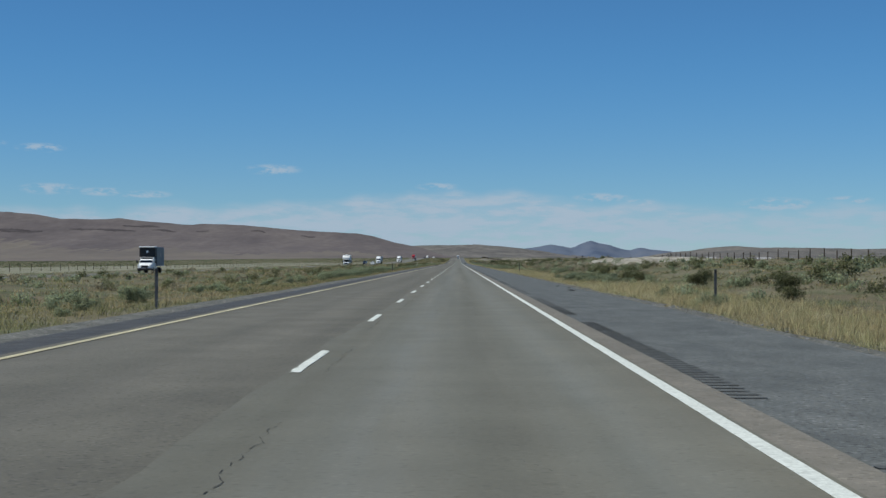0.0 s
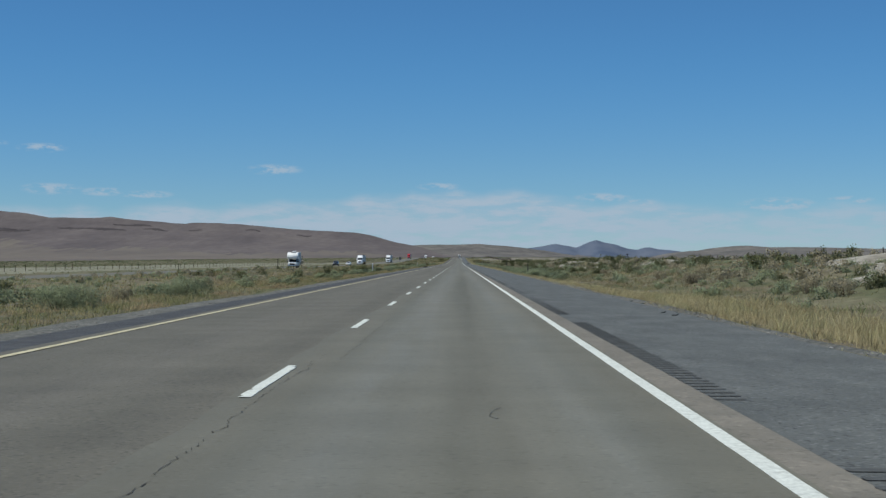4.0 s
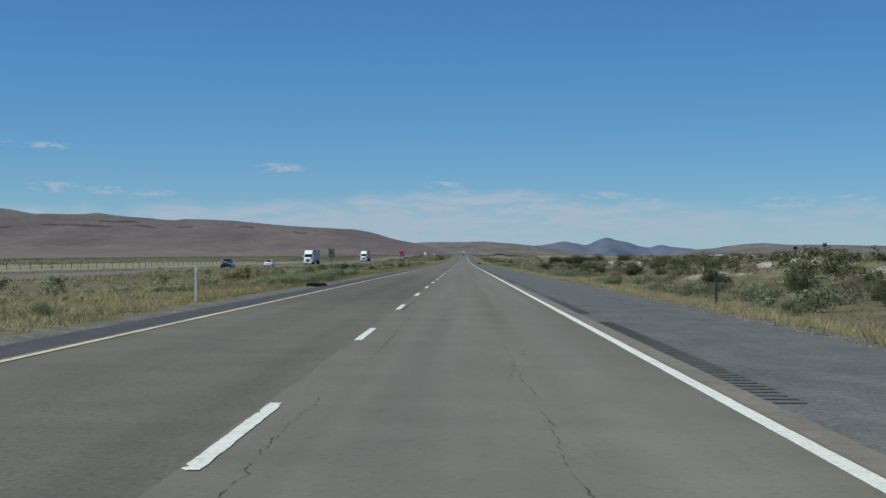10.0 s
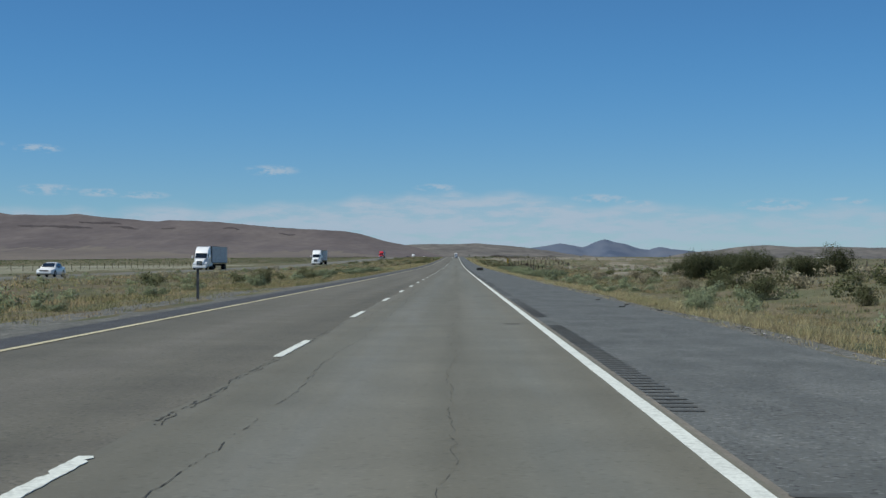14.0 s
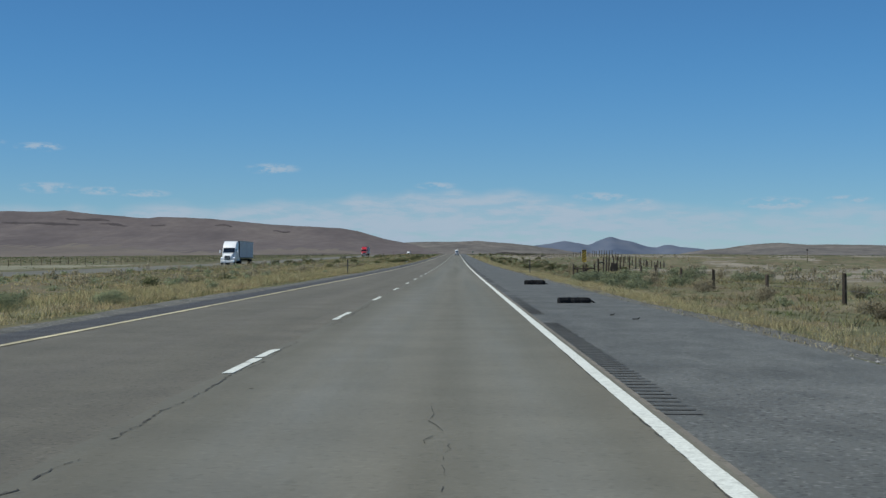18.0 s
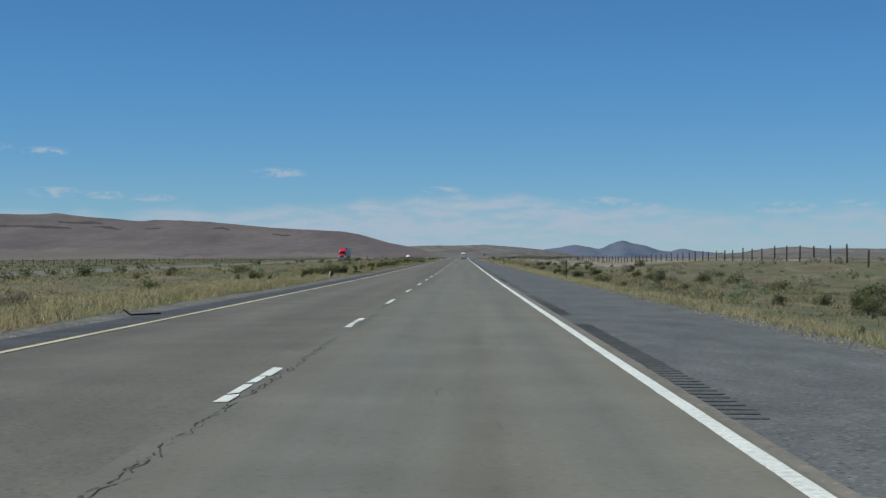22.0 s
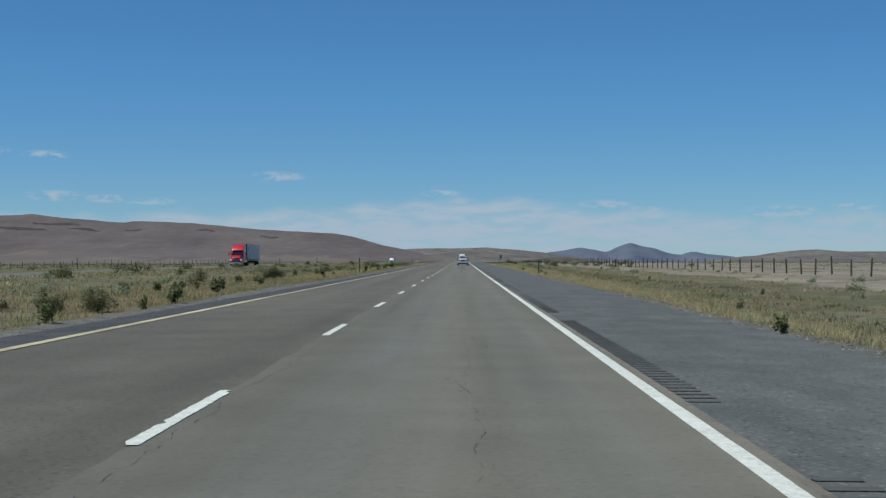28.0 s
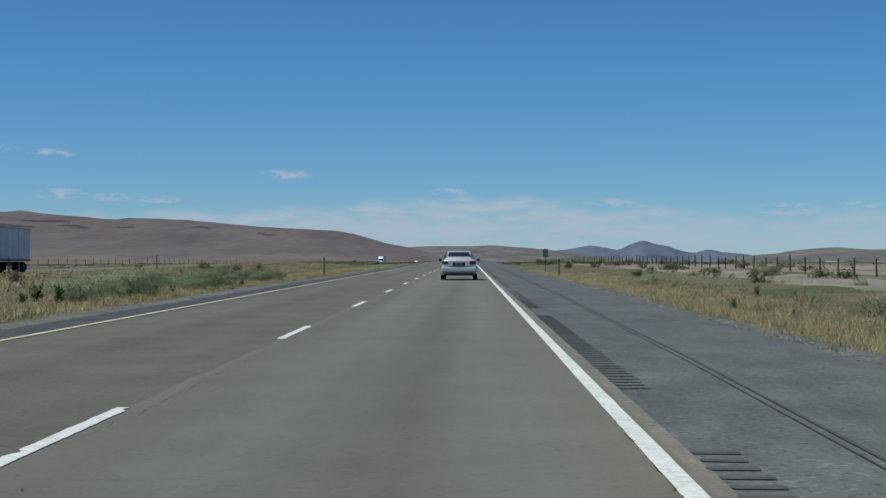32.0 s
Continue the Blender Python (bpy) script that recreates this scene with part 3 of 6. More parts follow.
def hills(name, crest, depth, scale, mat, label, foot=1500.0, rough=9.0, seed=0, base=0.0, power=1.5, frayed=0.006, fan=None):
    """A range of hills: crest as (sideways, height) in its own steps, drawn out towards the road by a long foot."""
    rnd = np.random.RandomState(seed)
    sx = np.array([c[0] for c in crest], float) * scale
    sz = np.array([c[1] for c in crest], float) * scale
    u = np.arange(sx[0], sx[-1], 14.0)
    top = np.interp(u, sx, sz)
    fray = np.convolve(rnd.randn(len(u)), np.ones(3) / 3, "same")
    top = top * (1 + frayed * fray)
    v = np.concatenate([np.linspace(0, 0.6, 18), np.linspace(0.63, 1.0, 24), [1.04, 1.1]])
    k = np.clip(v, 0, 1)[:, None]
    z = top[None] * (0.22 * k + 0.78 * k ** (2.2 * power))
    ph = rnd.rand(8) * 6
    gully = sum((1 - 2 * np.abs(np.sin(u[None] * w * 0.6 + ph[i] + 1.6 * np.sin(u[None] * w * 0.31 + k * 1.2 + ph[i])))) / (1 + 0.3 * i) for i, w in enumerate((0.012, 0.019, 0.033, 0.047, 0.071)))
    z = z + rough * gully * np.sin(np.pi * np.clip(k * 0.93 + 0.05, 0, 1)) * 0.5 * (top[None] / top.max())
    z = z + 0.004 * top[None] * rnd.randn(*z.shape) * (k > 0.05) * (k < 0.98)
    z[v > 1] = top[None] * (1 - 2.0 * (v[v > 1][:, None] - 1))
    y = depth - foot * (1 - v)
    z[0] = -6
    z = z + base
    me = grid_mesh(name, u, y, z, mat)
    if fan:
        # paler washed-down soil over the lower slopes, its upper limit uneven
        me.materials.append(fan)
        limit = 0.6 + 0.07 * np.sin(u * 0.004 + 1) + 0.05 * np.sin(u * 0.013) + 0.03 * rnd.randn(len(u))
        me.polygons.foreach_set("material_index", (v[:-1, None] < limit[None, :-1]).astype(np.int32).ravel())
    tagged(new(name, me), label, "hills", kind="structure")
    return u, y, z


LEFT_CREST = ((-1150, 84), (-1000, 92), (-880, 93), (-812, 91), (-760, 85), (-715, 78), (-640, 77), (-612, 79), (-590, 76), (-560, 73), (-520, 70), (-480, 67), (-466, 69), (-430, 68),
              (-385, 66), (-340, 62), (-290, 57), (-230, 54), (-180, 51), (-155, 47), (-130, 40), (-110, 34), (-88, 30), (-60, 24), (-20, 14), (30, 4), (60, 0))
RIDGE = hills("hills_left", LEFT_CREST, 4850, 1.9, M_RIDGE, "long mauve brown ridge with a stepped flat crest", foot=2300, rough=2.4, seed=3, fan=M_FAN)
MID_CREST = ((-260, 8), (-160, 24), (-100, 30), (-50, 32), (0, 32), (40, 33), (75, 30), (110, 27), (150, 22), (220, 14), (300, 6))
hills("hills_middle", MID_CREST, 4910, 1.822, M_RIDGE_FAR, "low grey brown far hills", foot=900, rough=5, seed=5, frayed=0.018)
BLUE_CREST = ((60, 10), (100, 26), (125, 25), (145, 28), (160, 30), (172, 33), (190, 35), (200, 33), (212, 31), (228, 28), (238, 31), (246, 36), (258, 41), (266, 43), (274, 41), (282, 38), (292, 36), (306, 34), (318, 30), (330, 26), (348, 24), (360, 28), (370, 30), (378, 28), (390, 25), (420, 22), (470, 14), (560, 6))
# the far mountain, its haze painted in by the blue material
hills("mountain_far", BLUE_CREST, 4960, 1.74, M_RIDGE_HAZE, "haze-blue tinted mountain with one rounded peak", foot=420, rough=17, seed=8, frayed=0.03)
RIGHT_CREST = ((330, 6), (400, 18), (440, 21), (480, 27), (530, 30), (575, 27), (640, 27), (700, 26), (760, 24), (900, 27), (1100, 24), (1400, 18))
hills("hills_right", RIGHT_CREST, 4890, 1.822, M_RIDGE_FAR, "low grey brown hills on the horizon", foot=1200, rough=5, seed=11, frayed=0.02)


def drape(name, x0, x1, low, high, mat, label, category, seed, lift=1.2, columns=60, taper=True):
    """A patch lying on the slope of the left ridge, between two heights of the slope (0 foot, 1 crest), its rim ragged."""
    u, y, z = RIDGE
    rnd = np.random.RandomState(seed)
    xs = np.linspace(x0, x1, columns)
    t = np.linspace(0, 1, columns)
    wide = (np.sin(np.pi * t) ** 0.6 if taper else np.ones(columns)) * (1 + 0.3 * np.sin(9 * t + seed) + 0.2 * rnd.randn(columns))
    mid, half = (low + high) / 2 + 0.007 * np.sin(5 * t + 2 * seed), (high - low) / 2 * np.clip(wide, 0.05, 2)
    v0 = y[0] + (y[-3] - y[0]) * np.clip(mid - half, 0.02, 0.98)
    v1 = y[0] + (y[-3] - y[0]) * np.clip(mid + half, 0.03, 0.99)
    s = np.linspace(0, 1, 9)
    ys = v0[None] + (v1 - v0)[None] * s[:, None]
    zs = np.empty_like(ys)
    for c in range(columns):
        i = int(np.clip(np.searchsorted(u, xs[c]) - 1, 0, len(u) - 2))
        f = np.clip((xs[c] - u[i]) / (u[i + 1] - u[i]), 0, 1)
        zs[:, c] = np.interp(ys[:, c], y, z[:, i] * (1 - f) + z[:, i + 1] * f)
    rim = np.minimum(s, 1 - s)[:, None] > 0
    zs = zs + np.where(rim, lift, -lift)
    return tagged(new(name, grid_mesh(name, xs, ys, zs, mat)), label, category, kind="structure")


for x0, x1, low, high, seed in ((-1270, -1050, 0.875, 0.9, 1), (-1120, -1000, 0.935, 0.957, 2), (-1010, -925, 0.905, 0.925, 3), (-1480, -1330, 0.83, 0.87, 5), (-690, -640, 0.935, 0.95, 6), (-520, -470, 0.91, 0.925, 7),
                                (-860, -820, 0.905, 0.917, 8), (-1700, -1560, 0.9, 0.935, 14)):
    drape("rock_outcrop", x0, x1, low, high, M_ROCK, "dark basalt outcrop band high on the brown ridge", "rock", seed)


def bare_bank(x0, x1, y0, y1, level, seed):
    """Pale bare earth that breaks through the cover in ragged patches."""
    xs, ys = np.linspace(x0, x1, int((x1 - x0) / 1.2)), np.arange(y0, y1, 2.0)
    gx, gyy = np.meshgrid(xs, ys)
    rim = smooth(0, 5, gx - x0 + 2.5 * ripple(gx * 0.4, gyy * 0.25)) * smooth(0, 14, x1 - gx) * smooth(0, 25, gyy - y0) * smooth(0, 25, y1 - gyy)
    up = 0.11 * (ripple(gx * 0.8 + seed, gyy * 0.5) + level) * rim - 0.06 * (1 - rim)
    tagged(new("bare_ground", grid_mesh("bare_ground", xs, ys, ground_z(gx, gyy) + np.clip(up, -0.12, 0.07), M_BARE)), "pale bare desert earth on the low bank", "ground", kind="structure")


bare_bank(16, 70, 690, 865, 0.15, 1)
bare_bank(30, 70, 850, 960, -0.25, 1)
bare_bank(26, 110, 930, 1420, 0.35, 5)
bare_bank(12, 40, 600, 690, 0.0, 8)
bare_bank(15.5, 34, 945, 1420, 0.75, 3)


def dry_flat():
    """A belt of pale dry grass and silt beyond the far carriageway."""
    xs, ys = np.concatenate([np.arange(-150, -80, 10.0), np.arange(-80, -46.5, 3.0)]), np.arange(-60, 980, 8.0)
    gx, gyy = np.meshgrid(xs, ys)
    rim = smooth(-150, -118, gx + 14 * ripple(gx * 0.1, gyy * 0.05)) * smooth(0, 9, -47 - gx + 5 * ripple(gx * 0.2, gyy * 0.12)) * smooth(0, 90, 980 - gyy)
    tagged(new("dry_flat", grid_mesh("dry_flat", xs, ys, ground_z(gx, gyy) - 0.15 + 0.21 * rim, M_FLAT)), "pale dry silt flat beyond the far carriageway", "ground", kind="structure")


dry_flat()


# ---- road ----
RY = steps((-60, 1500, 5), (1500, 4600, 100))


def strip(name, x0, x1, mat, lift=0.0, thick=0.2, drop=0.0, ys=RY):
    """A slab along the road from x0 to x1, its top lift above the road line."""
    z = road_z(ys) + lift - drop
    a, b = x0 + 0 * ys, x1 + 0 * ys
    cols = np.stack([a, a + 1e-3, b - 1e-3, b], 1)
    zs = np.stack([z - thick, z, z, z - thick], 1)
    return new(name, grid_mesh(name, cols, ys, zs, mat, False))


FINE = steps((-60, 1320, 0.4), (1320, 1500, 5), (1500, 4600, 100))
_edge = np.random.RandomState(5)
JOINT = -0.02 + 0.05 * np.convolve(_edge.uniform(-1, 1, len(FINE)), np.ones(3) / 3, "same") + 0.03 * np.sin(FINE * 0.21)
tagged(strip("road", JOINT, 3.72, M_LANE, ys=FINE), "worn grey asphalt lane with faint wheel tracks", "road", kind="structure")
tagged(strip("road_passing_lane", -3.8, 0.16, M_LANE_OLD, lift=-0.003), "worn brown grey asphalt passing lane", "road", kind="structure")
def pale_edge(y):
    """The outer rim of the sandy strip, wider over the first half."""
    return float(np.interp(y, (0, 60, 320, 440, 520, 780, 850, 960, 1040, 1110, 1150), (4.04, 4.03, 3.99, 3.93, 3.77, 3.77, 3.85, 3.86, 3.8, 3.78, 3.83)))


tagged(strip("road_edge", 3.72, np.array([pale_edge(y) for y in RY]), M_EDGE, lift=-0.004), "pale sandy asphalt strip beside the edge line", "road", kind="structure")
tagged(strip("road_shoulder", np.array([pale_edge(y) for y in RY]), 6.8, M_SHOULDER, lift=-0.008), "dark blue grey asphalt shoulder", "road", kind="structure")
tagged(strip("road_shoulder_left", -4.6, -3.8, M_SHOULDER_LEFT, lift=-0.006), "narrow dark asphalt shoulder", "road", kind="structure")
tagged(strip("opposite_road", -43, -31, M_LANE, drop=0.35), "grey asphalt of the opposite carriageway", "road", kind="structure")


def gravel_verge():
    ys = steps((-60, 1500, 2.5), (1500, 2600, 50))
    rnd = np.random.RandomState(4)
    edge = gravel_edge(ys) + rnd.uniform(-0.12, 0.12, len(ys))
    cols = np.stack([np.full(len(ys), -4.55), edge * 0.5 - 2.3, edge, edge - 0.3], 1)
    zs = np.stack([road_z(ys) - 0.03, road_z(ys) - 0.045 + rnd.uniform(-0.01, 0.01, len(ys)), ground_z(edge, ys) + 0.03, ground_z(edge - 0.3, ys) - 0.08], 1)
    tagged(new("gravel_verge", grid_mesh("gravel_verge", cols, ys, zs, M_GRAVEL)), "grey gravel verge beside the passing lane", "gravel", kind="structure")
    edge = 7.25 + 0.2 * np.sin(0.21 * ys) + rnd.uniform(-0.12, 0.12, len(ys))
    cols = np.stack([np.full(len(ys), 6.72), edge * 0.5 + 3.4, edge, edge + 0.3], 1)
    zs = np.stack([road_z(ys) - 0.03, road_z(ys) - 0.05, ground_z(edge, ys) + 0.03, ground_z(edge + 0.3, ys) - 0.08], 1)
    tagged(new("gravel_verge_right", grid_mesh("gravel_verge_right", cols, ys, zs, M_GRAVEL)), "thin gravel edge of the asphalt shoulder", "gravel", kind="structure")


gravel_verge()


def ribbon(ys, centre, half, lift, ragged, seed, thick=0.003):
    """A ragged painted ribbon lying on the road."""
    rnd = np.random.RandomState(seed)
    n = len(ys)
    l, r = centre - half + rnd.uniform(-ragged, ragged, n), centre + half + rnd.uniform(-ragged, ragged, n)
    z = road_z(ys) + lift
    cols = np.stack([l, l + 0.002, r - 0.002, r], 1)
    return cols, np.stack([z - thick, z, z, z - thick], 1)


def lane_shift(y):
    """The dashes and the yellow line lie a little further right over the first stretch."""
    return np.interp(y, (0, 110, 260, 330, 400, 480), (0.08, 0.13, 0.125, 0.1, 0.03, 0.0))


PY = steps((-40, 1300, 0.5), (1300, 1700, 5), (1700, 4000, 100))
c, z = ribbon(PY, 3.615, 0.063, 0.005, 0.0025, 1)
tagged(new("edge_line", grid_mesh("edge_line", c, PY, z, M_WHITE, False)), "solid white edge line, worn along its rim", "road marking", kind="structure")
c, z = ribbon(PY, -3.66 + 1.3 * lane_shift(PY), np.where((PY > 1035) & (PY < 1083), 0.085, 0.06), 0.007, 0.003, 2)
tagged(new("edge_line_yellow", grid_mesh("edge_line_yellow", c, PY, z, M_YELLOW, False)), "solid pale yellow edge line", "road marking", kind="structure")
c, z = ribbon(PY, -31.6, 0.07, -0.34, 0.01, 3)
tagged(new("edge_line_opposite", grid_mesh("edge_line_opposite", c, PY, z, M_YELLOW, False)), "yellow edge line of the opposite carriageway", "road marking", kind="structure")
PERIOD, FIRST = 12.192, 2.53
dash_meshes = []
for k in range(4):
    rnd = np.random.RandomState(40 + k)
    ys = np.linspace(0, 3.55, 48)
    l, r = -0.058 + rnd.uniform(-0.006, 0.006, 48), 0.058 + rnd.uniform(-0.006, 0.006, 48)
    for q in range(3):
        l[q] += rnd.uniform(0.0, 0.05)
        r[-1 - q] -= rnd.uniform(0.0, 0.06)
    chip = rnd.randint(6, 40)
    l[chip:chip + 2] += rnd.uniform(0.01, 0.04)
    r[47 - chip] -= rnd.uniform(0.0, 0.03)
    dash_meshes.append(grid_mesh("lane_dash", np.stack([l, l + 0.002, r - 0.002, r], 1), ys, np.tile([0.003, 0.0065, 0.0065, 0.003], (48, 1)), M_WHITE, False))
# dashes cut into pieces where a crack runs through them
for k in range(4):
    rnd = random.Random(90 + k)
    verts, faces, y = [], [], 0.0
    while y < 3.45:
        end = min(3.55, y + rnd.uniform(0.45, 1.5))
        a, b = rnd.uniform(-0.12, 0.2), rnd.uniform(-0.12, 0.2)
        i = len(verts)
        w = 0.058 - rnd.choice((0, 0, 0.012, 0.03))
        verts += [(-0.058, y, 0.0065), (w, max(0, y + a), 0.0065), (w + 0.003, max(0, end + b) - 0.1, 0.0065), (w - 0.01, end + b, 0.0065), (-0.055, end, 0.0065)]
        verts += [(p[0], p[1], 0.003) for p in verts[i:i + 5]]
        faces += [tuple(range(i, i + 5))] + [(i + q, i + 5 + q, i + 5 + (q + 1) % 5, i + (q + 1) % 5) for q in range(5)]
        y = end + rnd.uniform(0.05, 0.16)
    dash_meshes.append(mesh_of("lane_dash", verts, faces, M_WHITE))
rnd = random.Random(7)
for k in range(-2, 125):
    y = FIRST + PERIOD * k
    ob = new("lane_dash", dash_meshes[rnd.choice((1, 4, 5, 6, 7)) if 640 < y < 905 else rnd.randrange(4)])
    slope = math.atan((float(road_z(y + 3)) - float(road_z(y))) / 3)
    ob.matrix_basis = pose(float(lane_shift(y + 1.8)), y, float(road_z(y)) + 0.001, math.degrees(slope), 0, 0)
    tagged(ob, "white painted lane dash, chipped at its ends", "road marking", "lane dashes", kind="structure")

# rumble strip: groups of milled grooves, 14.6 m long, with gaps of 3.7 m
groove_tris = []
for g in range(-62, 20):
    y0 = 1128.2 + 18.6 * g
    if not -10 < y0 < 1330:
        continue
    for k in range(49):
        y = y0 + 0.3048 * k
        zz = float(road_z(y)) - 0.002
        x0 = pale_edge(y) + 0.005
        x1, h = x0 + 0.26, 0.07
        x0 += 0.012 * math.sin(y * 7.1)
        x1 += 0.012 * math.sin(y * 5.3)
        p = [(x0, y - h * 0.8, zz), (x1, y - h, zz), (x1 + 0.012, y, zz + 0.003), (x1, y + h, zz), (x0, y + h * 0.8, zz), (x0 - 0.012, y, zz + 0.003)]
        groove_tris += [(p[0], p[1], p[2]), (p[0], p[2], p[5]), (p[5], p[2], p[3]), (p[5], p[3], p[4])]
tagged(new("rumble_strip", tri_mesh("rumble_strip", np.array(groove_tris), M_GROOVE)), "milled rumble grooves in the dark asphalt shoulder", "rumble strip", kind="stuff")


def crack(points, width, seed):
    """Triangles of one ragged crack along points (x, y)."""
    rnd = random.Random(seed)
    out = []
    for (xa, ya), (xb, yb) in zip(points, points[1:]):
        if rnd.random() < 0.34:
            continue
        w = width * rnd.uniform(0.1, 1.25)
        dx, dy = xb - xa, yb - ya
        L = math.hypot(dx, dy) or 1
        nx, ny = -dy / L * w / 2, dx / L * w / 2
        za, zb = float(road_z(ya)) + 0.0045, float(road_z(yb)) + 0.0045
        q = [(xa + nx, ya + ny, za), (xa - nx, ya - ny, za), (xb - nx, yb - ny, zb), (xb + nx, yb + ny, zb)]
        out += [(q[0], q[1], q[2]), (q[0], q[2], q[3])]
        if rnd.random() < 0.22:
            # a crumb broken out beside the crack
            g, h, side = w * rnd.uniform(0.8, 2.2), L * rnd.uniform(0.2, 0.5), rnd.choice((-1, 1))
            out.append(((xa, ya, za), (xa + side * g, ya + h * 0.3, za), (xa + side * g * 0.3, ya + h, zb)))
    return out


def cracks():
    rnd = random.Random(12)
    tris = []
    # the joint between the lanes, wandering beside the dashes
    y = -20.0
    while y < 1300:
        L = rnd.uniform(4, 18)
        bold = 400 < y < 545 or 640 < y < 880
        off = rnd.choice((0.03, 0.09, 0.12)) if bold else rnd.choice((0.16, 0.3, 0.42))
        pts, x, yy = [], off, y
        while yy < y + L:
            x += rnd.uniform(-0.026, 0.026) + (off - x) * 0.25
            yy += rnd.uniform(0.03, 0.13)
            pts.append((x + float(lane_shift(yy)), yy))
        tris += crack(pts, 0.017 if bold else rnd.uniform(0.006, 0.012), rnd.random())
        if bold and rnd.random() < 0.5:
            tris += crack([(px + rnd.uniform(0.03, 0.06), py) for px, py in pts[::2]], 0.012, rnd.random())
        y += L + rnd.uniform(-2, 5)
    # a second long crack further into the lane
    for y0, y1, off in ((470, 640, 0.66), (205, 260, 0.5), (25, 75, 2.14), (205, 262, 2.14), (330, 420, 2.15), (440, 560, 2.13), (622, 680, 2.16), (880, 950, 2.15), (1050, 1090, 2.1)):
        y, x, pts = y0, off, []
        while y < y1:
            x += rnd.uniform(-0.024, 0.024) + (off - x) * 0.06
            y += rnd.uniform(0.05, 0.2)
            pts.append((x, y))
        tris += crack(pts, 0.0045 if off > 2 else 0.009, rnd.random())
    # the rim of the edge lines, where the paint has broken off
    for x0, lanes in ((3.548, ((20, 75), (250, 275), (440, 500), (645, 705), (1140, 1200))), (-3.6, ((280, 350), (880, 930), (1100, 1160)))):
        for y0, y1 in lanes:
            y, pts = y0, []
            while y < y1:
                y += rnd.uniform(0.06, 0.25)
                pts.append((x0 + rnd.uniform(-0.012, 0.012) + (1.3 * float(lane_shift(y)) if x0 < 0 else 0), y))
            tris += crack(pts, 0.014, rnd.random())
    # wheel-track cracks and short cross cracks in the lane and the shoulder
    for _ in range(520):
        x0, y0 = rnd.choice((rnd.gauss(2.05, 0.12), rnd.gauss(2.3, 0.6), rnd.gauss(5.4, 0.7), rnd.gauss(-1.6, 0.9))), rnd.uniform(-5, 1300)
        way, x, pts = rnd.uniform(0.05, 0.35), x0, []
        y = y0
        for k in range(rnd.randint(5, 22)):
            x += rnd.uniform(-0.06, 0.06)
            y += way * rnd.uniform(0.5, 1.2)
            pts.append((min(6.5, x), y))
        tris += crack(pts, rnd.uniform(0.003, 0.007), rnd.random())
    # small dark tar spots
    for k in range(34):
        x, y = rnd.choice((rnd.uniform(0.3, 3.3), rnd.uniform(-3.3, -0.3), rnd.uniform(4.4, 6.4))), rnd.uniform(0, 1300)
        s, zz = rnd.uniform(0.015, 0.045), float(road_z(y)) + 0.0042
        ring_ = [(x + s * rnd.uniform(0.5, 1.5) * math.cos(a), y + s * 1.4 * rnd.uniform(0.5, 1.4) * math.sin(a), zz) for a in np.linspace(0, 5.5, 7)]
        tris += [((x, y, zz), ring_[i], ring_[(i + 1) % 7]) for i in range(7)]
    # larger patches
    for x, y, w, l in ((1.36, 939.9, 0.17, 0.1), (1.18, 939.95, 0.1, 0.07), (3.15, 548, 0.16, 0.14), (0.62, 497.5, 0.1, 0.2), (3.3, 760, 0.08, 0.1), (1.1, 762, 0.08, 0.1)):
        zz = float(road_z(y)) + 0.005
        ring_ = [(x + w * rnd.uniform(0.8, 1.15) * math.cos(a), y + l * rnd.uniform(0.8, 1.15) * math.sin(a), zz) for a in np.linspace(0, 5.8, 12)]
        tris += [((x, y, zz), ring_[i], ring_[(i + 1) % 12]) for i in range(12)]
    tagged(new("pavement_cracks", tri_mesh("pavement_cracks", np.array(tris), M_TAR)), "dark ragged cracks and tar spots in the asphalt", "crack", kind="stuff")


cracks()


def skid_marks():
    tris = []
    # two parallel skid marks drifting over the shoulder
    for off, w, y0, y1 in ((0.0, 0.016, 1150, 1420), (-0.09, 0.009, 1150, 1300)):
        ys = np.arange(y0, y1, 2.0)
        xs = np.interp(ys, (1150, 1168, 1180, 1192, 1206, 1230, 1300, 1420), (4.2, 4.27, 4.5, 4.74, 5.0, 5.2, 5.45, 5.7)) + off
        for i in range(len(ys) - 1):
            za, zb = float(road_z(ys[i])) + 0.001, float(road_z(ys[i + 1])) + 0.001
            q = [(xs[i] - w, ys[i], za), (xs[i] + w, ys[i], za), (xs[i + 1] + w, ys[i + 1], zb), (xs[i + 1] - w, ys[i + 1], zb)]
            tris += [(q[0], q[1], q[2]), (q[0], q[2], q[3])]
    tagged(new("skid_marks", tri_mesh("skid_marks", np.array(tris), M_SKID)), "two parallel dark skid marks drifting over the shoulder", "skid mark", kind="stuff")


skid_marks()

